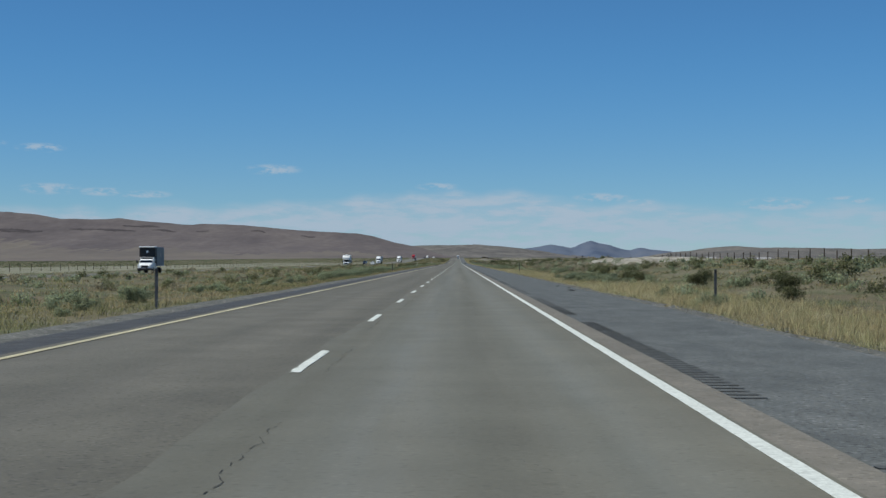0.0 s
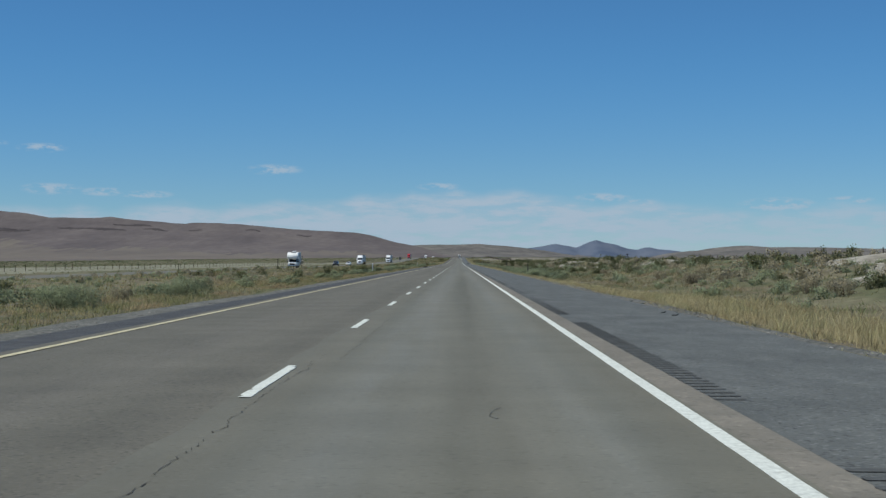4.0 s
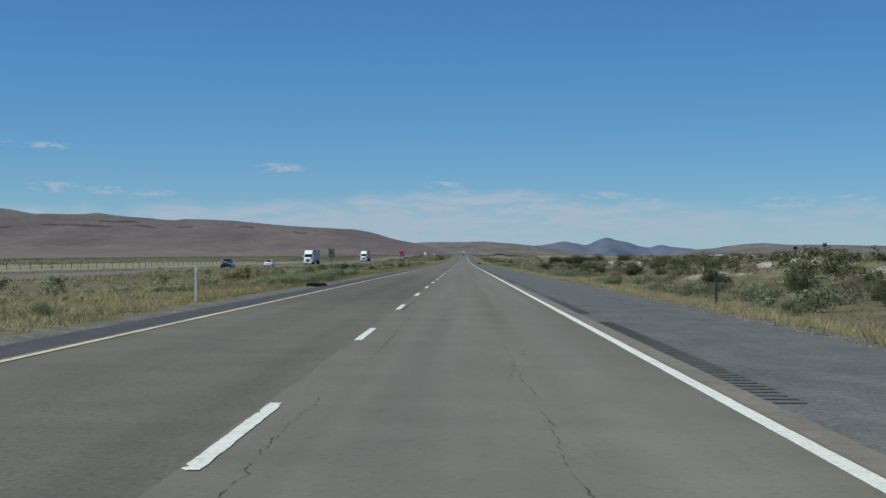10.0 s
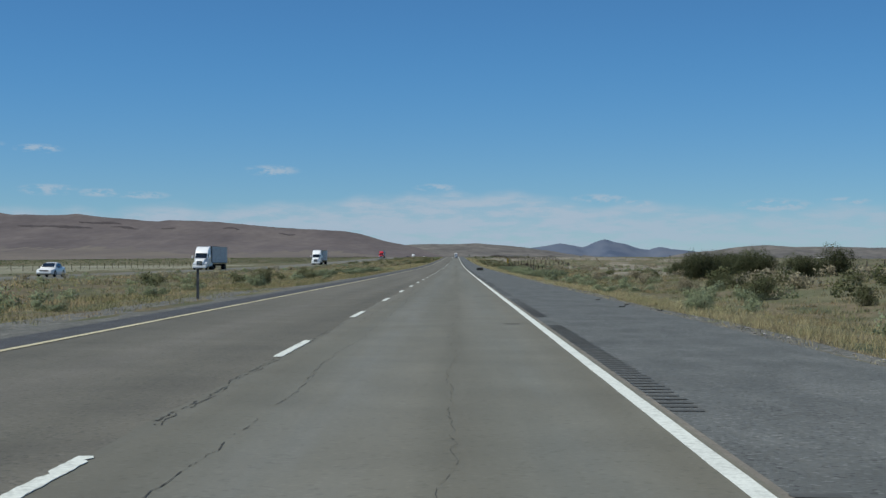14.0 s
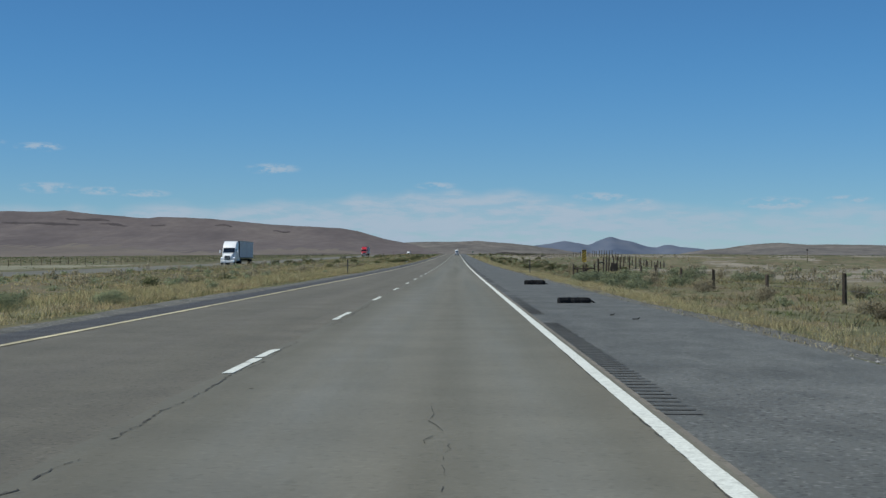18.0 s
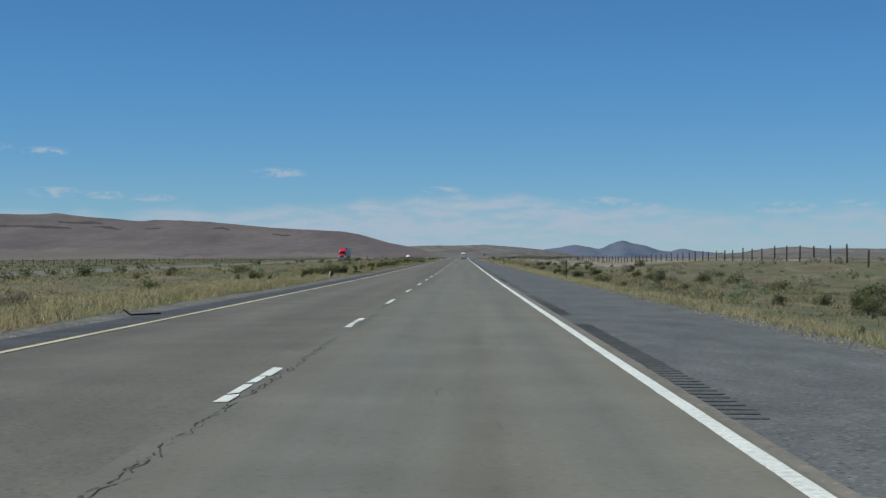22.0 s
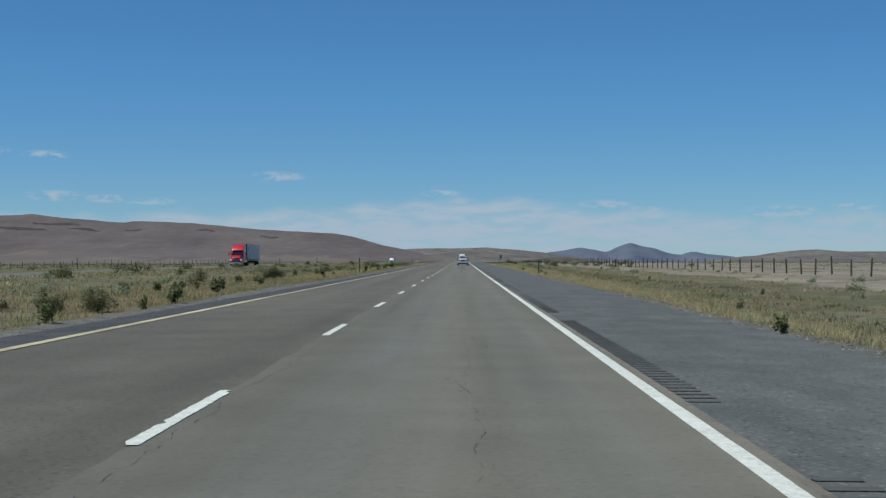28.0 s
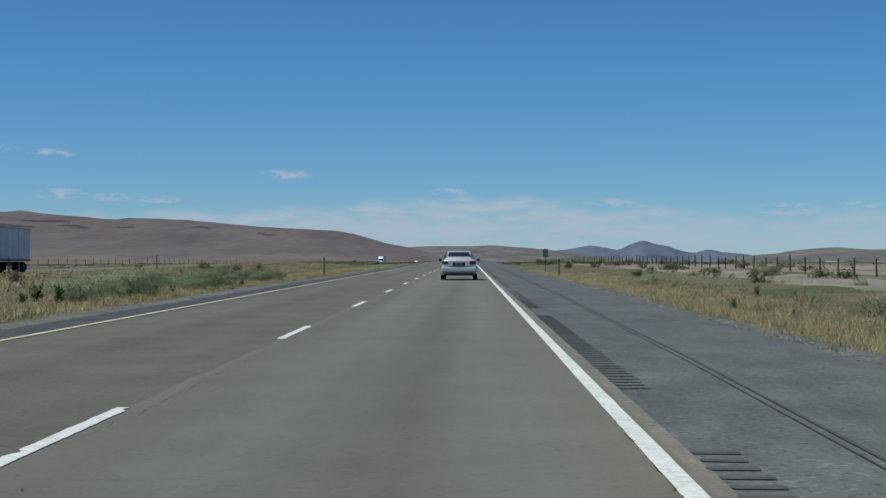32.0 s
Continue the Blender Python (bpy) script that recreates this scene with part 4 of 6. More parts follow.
# ---- pale mounds on the right ----
def mound(x, y, w, l, h, seed):
    rnd = np.random.RandomState(seed)
    u = np.linspace(-1, 1, 25)
    gx, gyy = np.meshgrid(u, u)
    ph = rnd.rand(6) * 6
    r = np.hypot(gx, gyy) + 0.12 * np.sin(3 * np.arctan2(gyy, gx) + ph[0]) + 0.08 * np.sin(5 * np.arctan2(gyy, gx) + ph[1])
    bumps = 0.25 * np.sin(4 * gx + ph[2]) * np.sin(5 * gyy + ph[3]) + 0.15 * np.sin(9 * gx + ph[4]) * np.sin(8 * gyy + ph[5]) + 0.03 * rnd.randn(25, 25)
    zz = ground_z(x + gx * w, y + gyy * l) + h * np.clip(1.05 - r, -0.3, 1) * 1.3 * (1 + 0.8 * bumps) - 0.06
    ob = new("dirt_mound", grid_mesh("dirt_mound", x + gx * w, y + gyy * l, zz, M_MOUND))
    tagged(ob, "low pale chalky earth mound among the sagebrush", "mound", "pale earth mounds")


for k, (x, y, w, l, h) in enumerate(((23, 166, 5, 11, 0.34), (27, 190, 6, 15, 0.42), (24, 209, 5, 10, 0.4), (28, 226, 6, 12, 0.42), (19.5, 203, 3, 6, 0.3), (27, 152, 4, 7, 0.25), (24, 303, 3, 4, 0.35),
                                     (17.5, 316, 2, 3, 0.3), (20, 366, 4, 6, 0.6), (22, 432, 4, 6, 0.7), (16.5, 458, 2.2, 3, 0.22), (26, 474, 4, 6, 0.4), (19, 524, 4, 5, 0.5), (22, 560, 4, 4, 0.5))):
    mound(x, y, w, l, h, 60 + k)


def verge_stones():
    """Loose stones along both rims of the asphalt."""
    r = np.random.RandomState(77)
    n = 11000
    side = r.rand(n) < 0.5
    y = r.uniform(0, 1320, n)
    x = np.where(side, 6.72 + np.abs(r.randn(n)) * 0.3, gravel_edge(y) + 0.25 + np.abs(r.randn(n)) * 0.18)
    z = np.where(side, ground_z(np.maximum(x, 7.1), y) + 0.03, road_z(y) - 0.05)
    z = np.where(x > 7.5, ground_z(x, y), z)
    s = r.uniform(0.008, 0.032, n) * r.uniform(0.6, 1.2, n)
    turn = r.uniform(0, 6.28, n)
    c, d = np.cos(turn), np.sin(turn)
    corner = np.array([(1, 0, 0), (0, 1, 0), (-1, 0, 0), (0, -1, 0), (0, 0, 1), (0, 0, -0.6)], float)
    p = corner[None] * s[:, None, None] * r.uniform(0.6, 1.4, (n, 6, 1)) * np.array([1.2, 0.9, 0.7])
    q = np.stack([x[:, None] + c[:, None] * p[..., 0] - d[:, None] * p[..., 1], y[:, None] + d[:, None] * p[..., 0] + c[:, None] * p[..., 1], z[:, None] + p[..., 2] + 0.3 * s[:, None]], -1)
    faces = ((0, 1, 4), (1, 2, 4), (2, 3, 4), (3, 0, 4), (1, 0, 5), (2, 1, 5), (3, 2, 5), (0, 3, 5))
    tagged(new("verge_stones", tri_mesh("verge_stones", np.concatenate([q[:, f] for f in faces]), M_STONE)), "loose grey and tan stones along the asphalt rim", "stones", kind="stuff")


verge_stones()


# ---- fences ----
def fence_run(line, label, height, pitch, seed, wires=(0.45, 0.8, 1.1), mat=None, braces=(), thick=0.075):
    """Timber posts and wires along a line of (x, y) points."""
    mat = mat or M_POSTWOOD
    rnd = random.Random(seed)
    root = thing("fence", line[0][0], line[0][1], gz(*line[0]))
    ox, oy, oz = root.matrix_basis.translation
    meshes = []
    for k in range(4):
        bm = rod(thick, height + 0.3, z=height / 2 - 0.15, r2=thick * 0.83, segments=7)
        for v in bm.verts:
            v.co.x += 0.012 * math.sin(v.co.z * 3 + k * 2)
            if v.co.z > height / 2:
                v.co.z += rnd.uniform(-0.05, 0.05)
        meshes.append(bm_mesh("post", bm, mat))
    spots, carry = [], 0.0
    for (xa, ya), (xb, yb) in zip(line, line[1:]):
        L = math.hypot(xb - xa, yb - ya)
        d = carry
        while d < L:
            t = d / L
            spots.append((xa + (xb - xa) * t, ya + (yb - ya) * t))
            d += pitch
        carry = d - L
    tops = []
    for k, (x, y) in enumerate(spots):
        x += rnd.uniform(-0.08, 0.08)
        y += rnd.uniform(-0.25, 0.25)
        ob = new("post", meshes[rnd.randrange(4)])
        ob.parent = root
        s = rnd.uniform(0.93, 1.07)
        ob.matrix_basis = pose(x - ox, y - oy, gz(x, y) - oz, rnd.uniform(-2.5, 2.5), rnd.uniform(-2.5, 2.5), rnd.uniform(0, 360)) @ Matrix.Diagonal((1, 1, s, 1))
        tops.append((x - ox, y - oy, gz(x, y) - oz))
    for h in wires:
        verts, faces = [], []
        for k, (x, y, z) in enumerate(tops):
            verts += [(x - 0.006, y, z + h), (x + 0.006, y, z + h + 0.004), (x, y, z + h - 0.008)]
            if k:
                b = 3 * k
                faces += [(b - 3, b - 2, b + 1, b), (b - 2, b - 1, b + 2, b + 1), (b - 1, b - 3, b, b + 2)]
        part("wire", mesh_of("wire", verts, faces, M_WIRE), None, root)
    for k in braces:
        (xa, ya, za), (xb, yb, zb) = tops[k], tops[k + 1]
        L = math.dist((xa, ya, za), (xb, yb, zb))
        bm = rod(0.05, L, segments=7)
        ob = part("brace_rail", bm, mat, root)
        ob.matrix_basis = Matrix.Translation(((xa + xb) / 2, (ya + yb) / 2, (za + zb) / 2 + height * 0.72)) @ Vector((xb - xa, yb - ya, zb - za)).to_track_quat("Z", "Y").to_matrix().to_4x4()
    return tagged(root, label, "fence")


fence_run([(50, -20), (41, 140), (41, 260), (54, 420), (50, 600), (46, 690)], "wire fence on dark timber posts on the low scrub rise", 1.25, 5.4, 1)
fence_run([(13, 700), (13.5, 740), (14.5, 766)], "sparse short weathered fence posts", 0.85, 11.0, 2, wires=(0.4,))
fence_run([(12.6, 775), (15, 790), (19, 812), (24, 832), (28, 846), (29.5, 870), (30, 925), (30.5, 1000), (30, 1250), (30, 1700)], "straight wire fence on dark weathered timber posts", 1.32, 5.03, 3,
          braces=(0, 14, 40, 66, 92, 120))
fence_run([(-64, -10), (-66, 400), (-64, 800), (-66, 1200), (-66, 1640)], "long wire fence on timber posts beyond the far carriageway", 1.15, 5.5, 4, wires=(0.5, 1.0), thick=0.05)


# ---- delineator posts ----
def delineator(x, y, height=1.12, white=False, lean=0.0):
    root = thing("delineator_post", x, y, gz(x, y), 0)
    if white:
        part("blade", box(0.065, 0.02, height + 0.2, z=height / 2 - 0.1, bevel=0.006), M_WHITEPOST, root, "white flexible blade")
        part("reflector", box(0.07, 0.006, 0.12, y=-0.014, z=height - 0.12), M_LAMP, root, "pale reflector")
        label = "white plastic delineator post in the verge grass"
    else:
        bm = joined(box(0.075, 0.012, height + 0.3, z=height / 2 - 0.15), box(0.012, 0.045, height + 0.3, x=-0.03, y=0.022, z=height / 2 - 0.15), box(0.012, 0.045, height + 0.3, x=0.03, y=0.022, z=height / 2 - 0.15))
        part("channel", bm, M_POSTSTEEL, root, "dark grey steel channel")
        part("reflector", box(0.07, 0.012, 0.1, y=-0.014, z=height - 0.07, bevel=0.004), M_BLACKTRIM, root, "dark reflector back")
        label = "grey steel delineator post in the verge grass"
    if lean:
        root.matrix_basis = root.matrix_basis @ pose(0, 0, 0, 0, lean, 0)
    return tagged(root, label, "road post", "delineator posts")


for x, y, h, w, lean in ((-5.65, 35, 1.0, False, 0), (-5.6, 158.5, 1.05, False, 0), (-6.55, 287.4, 1.0, True, 0), (-5.7, 340.5, 1.15, False, 0), (-5.9, 412, 0.98, True, 0), (-5.9, 566, 1.0, False, 0),
                         (-6.2, 780.5, 1.1, False, 0), (-6.1, 904.5, 0.4, True, 16), (-6.2, 1028, 1.0, False, 0), (-6.1, 1154, 1.2, False, 0), (-6.3, 1277, 1.1, False, 0),
                         (9.5, 43, 1.15, False, 0), (8.8, 163, 1.12, False, 0), (8.5, 285, 1.12, False, 0), (9.2, 416, 1.02, False, 0), (8.1, 533, 1.0, True, 6), (10.0, 666, 1.08, False, 0),
                         (7.9, 781, 1.12, False, 0), (8.0, 904, 1.12, False, 0), (7.9, 1029, 1.08, False, 0), (8.0, 1153.5, 1.15, False, 0), (8.1, 1277, 1.05, False, 0), (8.5, 345.6, 1.25, False, 0)):
    delineator(x, y, h, w, lean)

# ---- signs ----
def portrait_sign(x, y):
    root = thing("roadside_sign", x, y, gz(x, y))
    part("sign_post", box(0.05, 0.05, 2.9, z=1.25), M_RUSTPOST, root, "thin steel post")
    panel = part("sign_panel", box(0.72, 0.02, 0.98, y=-0.04, z=2.35, bevel=0.008), M_SIGNGREY, root, "grey brown panel with a round emblem")
    for nm, w, h, xx, zz in (("rim", 0.72, 0.02, 0, 2.83), ("rim", 0.72, 0.02, 0, 1.87), ("rim", 0.02, 0.94, -0.35, 2.35), ("rim", 0.02, 0.94, 0.35, 2.35)):
        part(nm, box(w, 0.006, h, xx, -0.054, zz), M_SIGNDARK, panel)
    bm = rod(0.27, 0.008, y=-0.054, z=2.52, rx=90, segments=28)
    part("emblem_disc", bm, M_SIGNPALE, panel, "pale round disc")
    bm = rod(0.17, 0.008, y=-0.06, z=2.54, rx=90, segments=20)
    part("emblem_shape", joined(bm, box(0.3, 0.008, 0.14, y=-0.06, z=2.42, bevel=0.003)), M_SIGNDARK, panel, "plain dark rounded shape")
    part("emblem_centre", rod(0.085, 0.008, y=-0.066, z=2.53, rx=90, segments=16), M_SIGNPALE, panel, "plain pale disc")
    for k, w in enumerate((0.55, 0.45, 0.55, 0.4)):
        part("text_bar", box(w, 0.006, 0.035, y=-0.054, z=2.16 - 0.07 * k), M_SIGNPALE, panel)
    return tagged(root, "tall grey brown roadside sign with a round emblem", "sign")


portrait_sign(-14.7, 546.7)


def object_marker(x, y):
    root = thing("object_marker", x, y, gz(x, y))
    part("marker_post", box(0.045, 0.045, 1.9, z=0.75), M_RUSTPOST, root, "steel post")
    panel = part("marker_panel", box(0.3, 0.012, 0.86, y=-0.03, z=1.55, bevel=0.005), M_SIGNYELLOW, root, "yellow reflective panel")
    for k in range(5):
        zc = 1.2 + 0.2 * k
        bm = bmesh.new()
        lo, hi = 1.13, 1.97
        pts = [(-0.148, zc - 0.12), (0.148, zc + 0.1), (0.148, zc + 0.2), (-0.148, zc - 0.02)]
        pts = [(px, min(hi, max(lo, pz))) for px, pz in pts]
        f = [bm.verts.new((px, -0.0405, pz)) for px, pz in pts]
        b = [bm.verts.new((px, -0.0365, pz)) for px, pz in pts]
        try:
            bm.faces.new(f)
            for i in range(4):
                bm.faces.new((f[i], f[(i + 1) % 4], b[(i + 1) % 4], b[i]))
        except ValueError:
            pass
        part("black_stripe", bm, M_SIGNDARK, panel)
    return tagged(root, "yellow object marker with black diagonal stripes", "sign")


object_marker(11.2, 771)


def cattle_brace(x, y):
    root = thing("fence_brace", x, y, gz(x, y))
    for px, py, h in ((-0.75, 0, 0.95), (-0.42, 0.5, 0.7), (-0.05, -0.2, 0.85), (0.2, 0.3, 0.95), (0.78, 0.1, 1.0)):
        part("post", rod(0.07, h + 0.3, px, py, h / 2 - 0.15, r2=0.06, segments=8), M_POSTWOOD, root)
    part("rail", rod(0.05, 1.6, 0, 0.02, 0.62, ry=88, segments=7), M_POSTWOOD, root)
    part("rail", rod(0.05, 1.25, -0.2, 0.1, 0.4, ry=72, segments=7), M_POSTWOOD, root)
    part("fallen_rail", rod(0.045, 1.9, 1.7, -0.2, 0.22, ry=102, segments=7), M_POSTWOOD, root, "fallen sloping rail")
    return tagged(root, "weathered timber fence brace with a fallen rail", "fence")


cattle_brace(11.4, 773.5)
root = thing("leaning_board", 15.6, 792, gz(15.6, 792), 10)
part("board", box(0.55, 0.05, 0.75, z=0.42, ry=8, bevel=0.01), M_POSTWOOD, root, "dark weathered board")
part("stake", rod(0.05, 0.9, 0.3, 0.05, 0.4, segments=7), M_POSTWOOD, root)
tagged(root, "dark weathered board leaning on a stake", "board")


def back_sign(x, y, h, w=0.6, ph=0.45, mat=None, label="small dark sign on a thin post beyond the fence"):
    root = thing("small_sign", x, y, gz(x, y))
    part("sign_post", box(0.06, 0.06, h + 0.3, z=h / 2 - 0.15), M_RUSTPOST, root)
    part("sign_panel", box(w, 0.015, ph, y=-0.04, z=h - ph / 2, bevel=0.005), mat or M_SIGNDARK, root)
    return tagged(root, label, "sign", "small signs")


back_sign(50.5, 582, 2.6)
back_sign(52, 571, 2.6)
back_sign(9.5, 1318, 2.0, 0.45, 0.75, M_SIGNGREEN, "narrow green marker sign on a post by the shoulder")
back_sign(60, 905, 2.2, 0.3, 0.2)


def farm_house(x, y, w, d, h, turn, label):
    root = thing("farm_house", x, y, gz(x, y) - 0.3, turn)
    part("wall", box(w, d, h, z=h / 2), M_CREAM, root, "pale wall")
    bm = bmesh.new()
    a = [bm.verts.new(p) for p in ((-w / 2 - 0.4, -d / 2 - 0.4, h), (w / 2 + 0.4, -d / 2 - 0.4, h), (w / 2 + 0.4, d / 2 + 0.4, h), (-w / 2 - 0.4, d / 2 + 0.4, h), (-w / 2 - 0.4, 0, h + d * 0.32), (w / 2 + 0.4, 0, h + d * 0.32))]
    for f in ((0, 1, 5, 4), (2, 3, 4, 5), (0, 4, 3), (1, 2, 5), (0, 3, 2, 1)):
        bm.faces.new([a[k] for k in f])
    part("roof", bm, M_SIGNPALE, root, "grey pitched roof")
    part("door", box(1.0, 0.1, 2.1, 0, -d / 2 - 0.02, 1.05), M_POSTWOOD, root)
    for s in (-0.3, 0.3):
        part("window", box(1.2, 0.1, 1.0, s * w, -d / 2 - 0.02, h * 0.6), M_GLASS, root)
    return tagged(root, label, "house", "far farm buildings")


for x, y, w, d, h, turn in ((470, 3000, 26, 12, 5, 10), (505, 3020, 16, 10, 4.5, -15), (545, 3040, 22, 12, 5, 5), (590, 2990, 14, 9, 4, 30), (660, 3050, 30, 14, 5.5, 0), (820, 3100, 20, 10, 4.5, -8), (870, 3080, 34, 14, 6, 12)):
    farm_house(x, y, w, d, h, turn, "small pale farm building far off on the plain")
for x, y, h in ((48, 700, 1.6), (62, 860, 1.9), (-27, 1324, 1.3), (-22.6, 340, 1.4), (-30, 1290, 1.4), (-52, 1240, 1.5), (52, 1500, 2.2), (-44, 380, 1.2)):
    root = thing("marker_stake", x, y, gz(x, y))
    part("stake", rod(0.06, h + 0.4, z=h / 2 - 0.2, r2=0.05, segments=8), M_POSTWOOD, root)
    part("stake_cap", rod(0.065, 0.06, z=h + 0.01, segments=8), M_RUSTPOST, root)
    tagged(root, "lone dark timber stake in dry grass", "post", "lone stakes")


# ---- rubber torn from tyres ----
def tyre_tread(x, y, length, turn, seed, height=0.2, label="curled black strip of torn truck tyre tread"):
    rnd = random.Random(seed)
    n = 20
    rings = []
    for k in range(n + 1):
        t = k / n
        bend = 0.1 * math.sin(t * math.pi) + 0.03 * rnd.uniform(-1, 1)
        end = min(1, 5 * min(t, 1 - t) + 0.45)
        h = height * (0.6 + 0.4 * end) * rnd.uniform(0.95, 1.03)
        px = (t - 0.5) * length
        prof = [(-0.13, 0.0), (-0.14, 0.5), (-0.12, 0.95), (0.0, 1.0), (0.11, 0.95), (0.13, 0.5), (0.12, 0.0), (0.06, 0.12), (0.0, 0.2), (-0.06, 0.12)]
        rings.append([(px, bend + a * end, b * h) for a, b in prof])
    zz = float(road_z(y)) + 0.0 if -4.6 < x < 6.8 else gz(x, y)
    root = thing("tyre_tread", x, y, zz - 0.008, turn)
    part("tread_shell", loft(rings), M_RUBBER, root)
    for k in range(int(length / 0.08)):
        px = (k + 0.5) * 0.08 - length / 2
        part("tread_block", box(0.055, 0.16, 0.02, px, 0.05 + 0.1 * math.sin((k + 0.5) * 0.08 / length * math.pi) - 0.05, height * 0.9, bevel=0.006, segments=1), M_RUBBER, root)
    part("torn_flap", box(0.16, 0.1, 0.02, length / 2 + 0.03, 0.02, 0.05, ry=25, rz=18), M_RUBBER, root)
    return tagged(root, label, "tyre debris", "torn tyre treads")


tyre_tread(5.65, 733.2, 0.92, -4, 1)
tyre_tread(5.25, 707.6, 0.85, 6, 2, 0.15, "thin black strip of torn truck tyre tread")
tyre_tread(-4.9, 434.6, 0.86, 5, 3, 0.17)
root = thing("rubber_strip", -4.62, 849, float(road_z(849)) - 0.03, 8)
part("strip", box(0.62, 0.05, 0.035, 0.1, 0, 0.045, bevel=0.01, rz=4, ry=-3), M_RUBBER, root)
part("bent_end", box(0.2, 0.045, 0.03, -0.26, -0.02, 0.08, bevel=0.01, rz=-10, ry=35), M_RUBBER, root)
tagged(root, "thin bent strip of black tyre rubber", "tyre debris", "torn tyre treads")
tyre_tread(-6.4, 931, 0.55, 20, 5, 0.13, "small black lump of tyre rubber in the grass")


def rubber_scrap(x, y, length, turn, seed):
    """A small torn piece of tread lying flat, one end curled up."""
    rnd = random.Random(seed)
    w = rnd.uniform(0.02, 0.05)
    z = float(road_z(y)) - 0.008 if x < 6.8 else gz(x, y) + 0.02
    root = thing("rubber_scrap", x, y, z, turn)
    part("strip", box(length, w, 0.018, 0, 0, 0.012, bevel=0.005, segments=1), M_RUBBER, root)
    part("curled_end", box(length * 0.35, w * 0.8, 0.016, length * 0.58, 0.01, 0.03, bevel=0.005, ry=-rnd.uniform(15, 40), rz=rnd.uniform(-20, 20), segments=1), M_RUBBER, root)
    return tagged(root, "small torn scrap of black tyre rubber", "tyre debris", "rubber scraps")


rnd = random.Random(31)
for x, y0, y1, n in ((6.45, 55, 68, 5), (6.6, 176, 190, 4), (6.55, 318, 332, 5), (6.6, 553, 566, 4), (5.6, 690, 700, 2), (6.6, 946, 962, 4)):
    for k in range(n):
        rubber_scrap(x + rnd.uniform(-0.3, 0.35), rnd.uniform(y0, y1), rnd.uniform(0.06, 0.16), rnd.uniform(-30, 30), k + y0)


# ---- plants ----
def leaf_tris(count, radius, height, leaf, seed, lumps=6, flat=0.75, gap=0.25, upright=0.0):
    """Loose leaves in lumps round stems, with an uneven outline."""
    r = np.random.RandomState(seed)
    cen = np.stack([r.uniform(-1, 1, lumps) * radius * 0.62, r.uniform(-1, 1, lumps) * radius * 0.62, height * r.uniform(0.18, 0.76, lumps)], 1)
    size = np.stack([radius * r.uniform(0.32, 0.6, lumps)] * 2 + [height * r.uniform(0.22, 0.42, lumps)], 1)
    pick = r.randint(0, lumps, count)
    d = r.randn(count, 3)
    d /= np.linalg.norm(d, axis=1)[:, None]
    rad = r.uniform(0.45, 1.0, count) ** 0.6
    rad *= 1 + gap * np.sin(d[:, 0] * 5 + pick) * np.sin(d[:, 1] * 6 + 2 * pick)
    p = cen[pick] + d * size[pick] * rad[:, None]
    p[:, 2] = np.maximum(p[:, 2], 0.03 * height)
    a, b = r.randn(count, 3), r.randn(count, 3)
    a[:, 2] = a[:, 2] * flat + upright * 1.5
    a /= np.linalg.norm(a, axis=1)[:, None]
    b -= (a * b).sum(1)[:, None] * a
    b /= np.linalg.norm(b, axis=1)[:, None]
    s = leaf * r.uniform(0.6, 1.4, count)[:, None]
    out = 0.9 * d + 0.7 * p / (radius, radius, height) + (0, 0, 0.1) + 0.45 * r.randn(count, 3)
    out /= np.linalg.norm(out, axis=1)[:, None]
    return np.stack([p + a * s, p - a * s * 0.5 + b * s * 0.45, p - a * s * 0.5 - b * s * 0.45], 1), out


def stem_mesh(radius, height, seed, count=7, thick=0.02, mat=None):
    rnd = random.Random(seed)
    bms = []
    for k in range(count):
        a, out_ = rnd.uniform(0, 6.28), rnd.uniform(0.2, 0.7) * radius
        tip = Vector((math.cos(a) * out_, math.sin(a) * out_, height * rnd.uniform(0.5, 0.85)))
        mid = tip * 0.5 + Vector((rnd.uniform(-0.1, 0.1) * radius, rnd.uniform(-0.1, 0.1) * radius, 0))
        w = thick * rnd.uniform(0.6, 1.2)
        rings = []
        for p, ww in ((Vector((0, 0, -0.1)), w), (mid, w * 0.7), (tip, w * 0.25)):
            rings.append([(p.x + ww * math.cos(q), p.y + ww * math.sin(q), p.z) for q in (0, 2.09, 4.19)])
        bms.append(loft(rings))
    return bm_mesh("branch_frame", joined(*bms), mat or M_STEM)


KINDS = {}


def plant_kind(key, name, label, variants, radius, height, count, leaf, mat, thick=0.02, **more):
    made = []
    for k in range(variants):
        seed = hash_of(key) + k
        tris, out = leaf_tris(count, radius, height, leaf, seed, **more)
        made.append((stem_mesh(radius, height, seed, thick=thick), tri_mesh("foliage", tris, mat, out), tris, out))
    KINDS[key] = (name, label, made)


def hash_of(text):
    return sum((k + 3) * ord(c) for k, c in enumerate(text)) % 5000


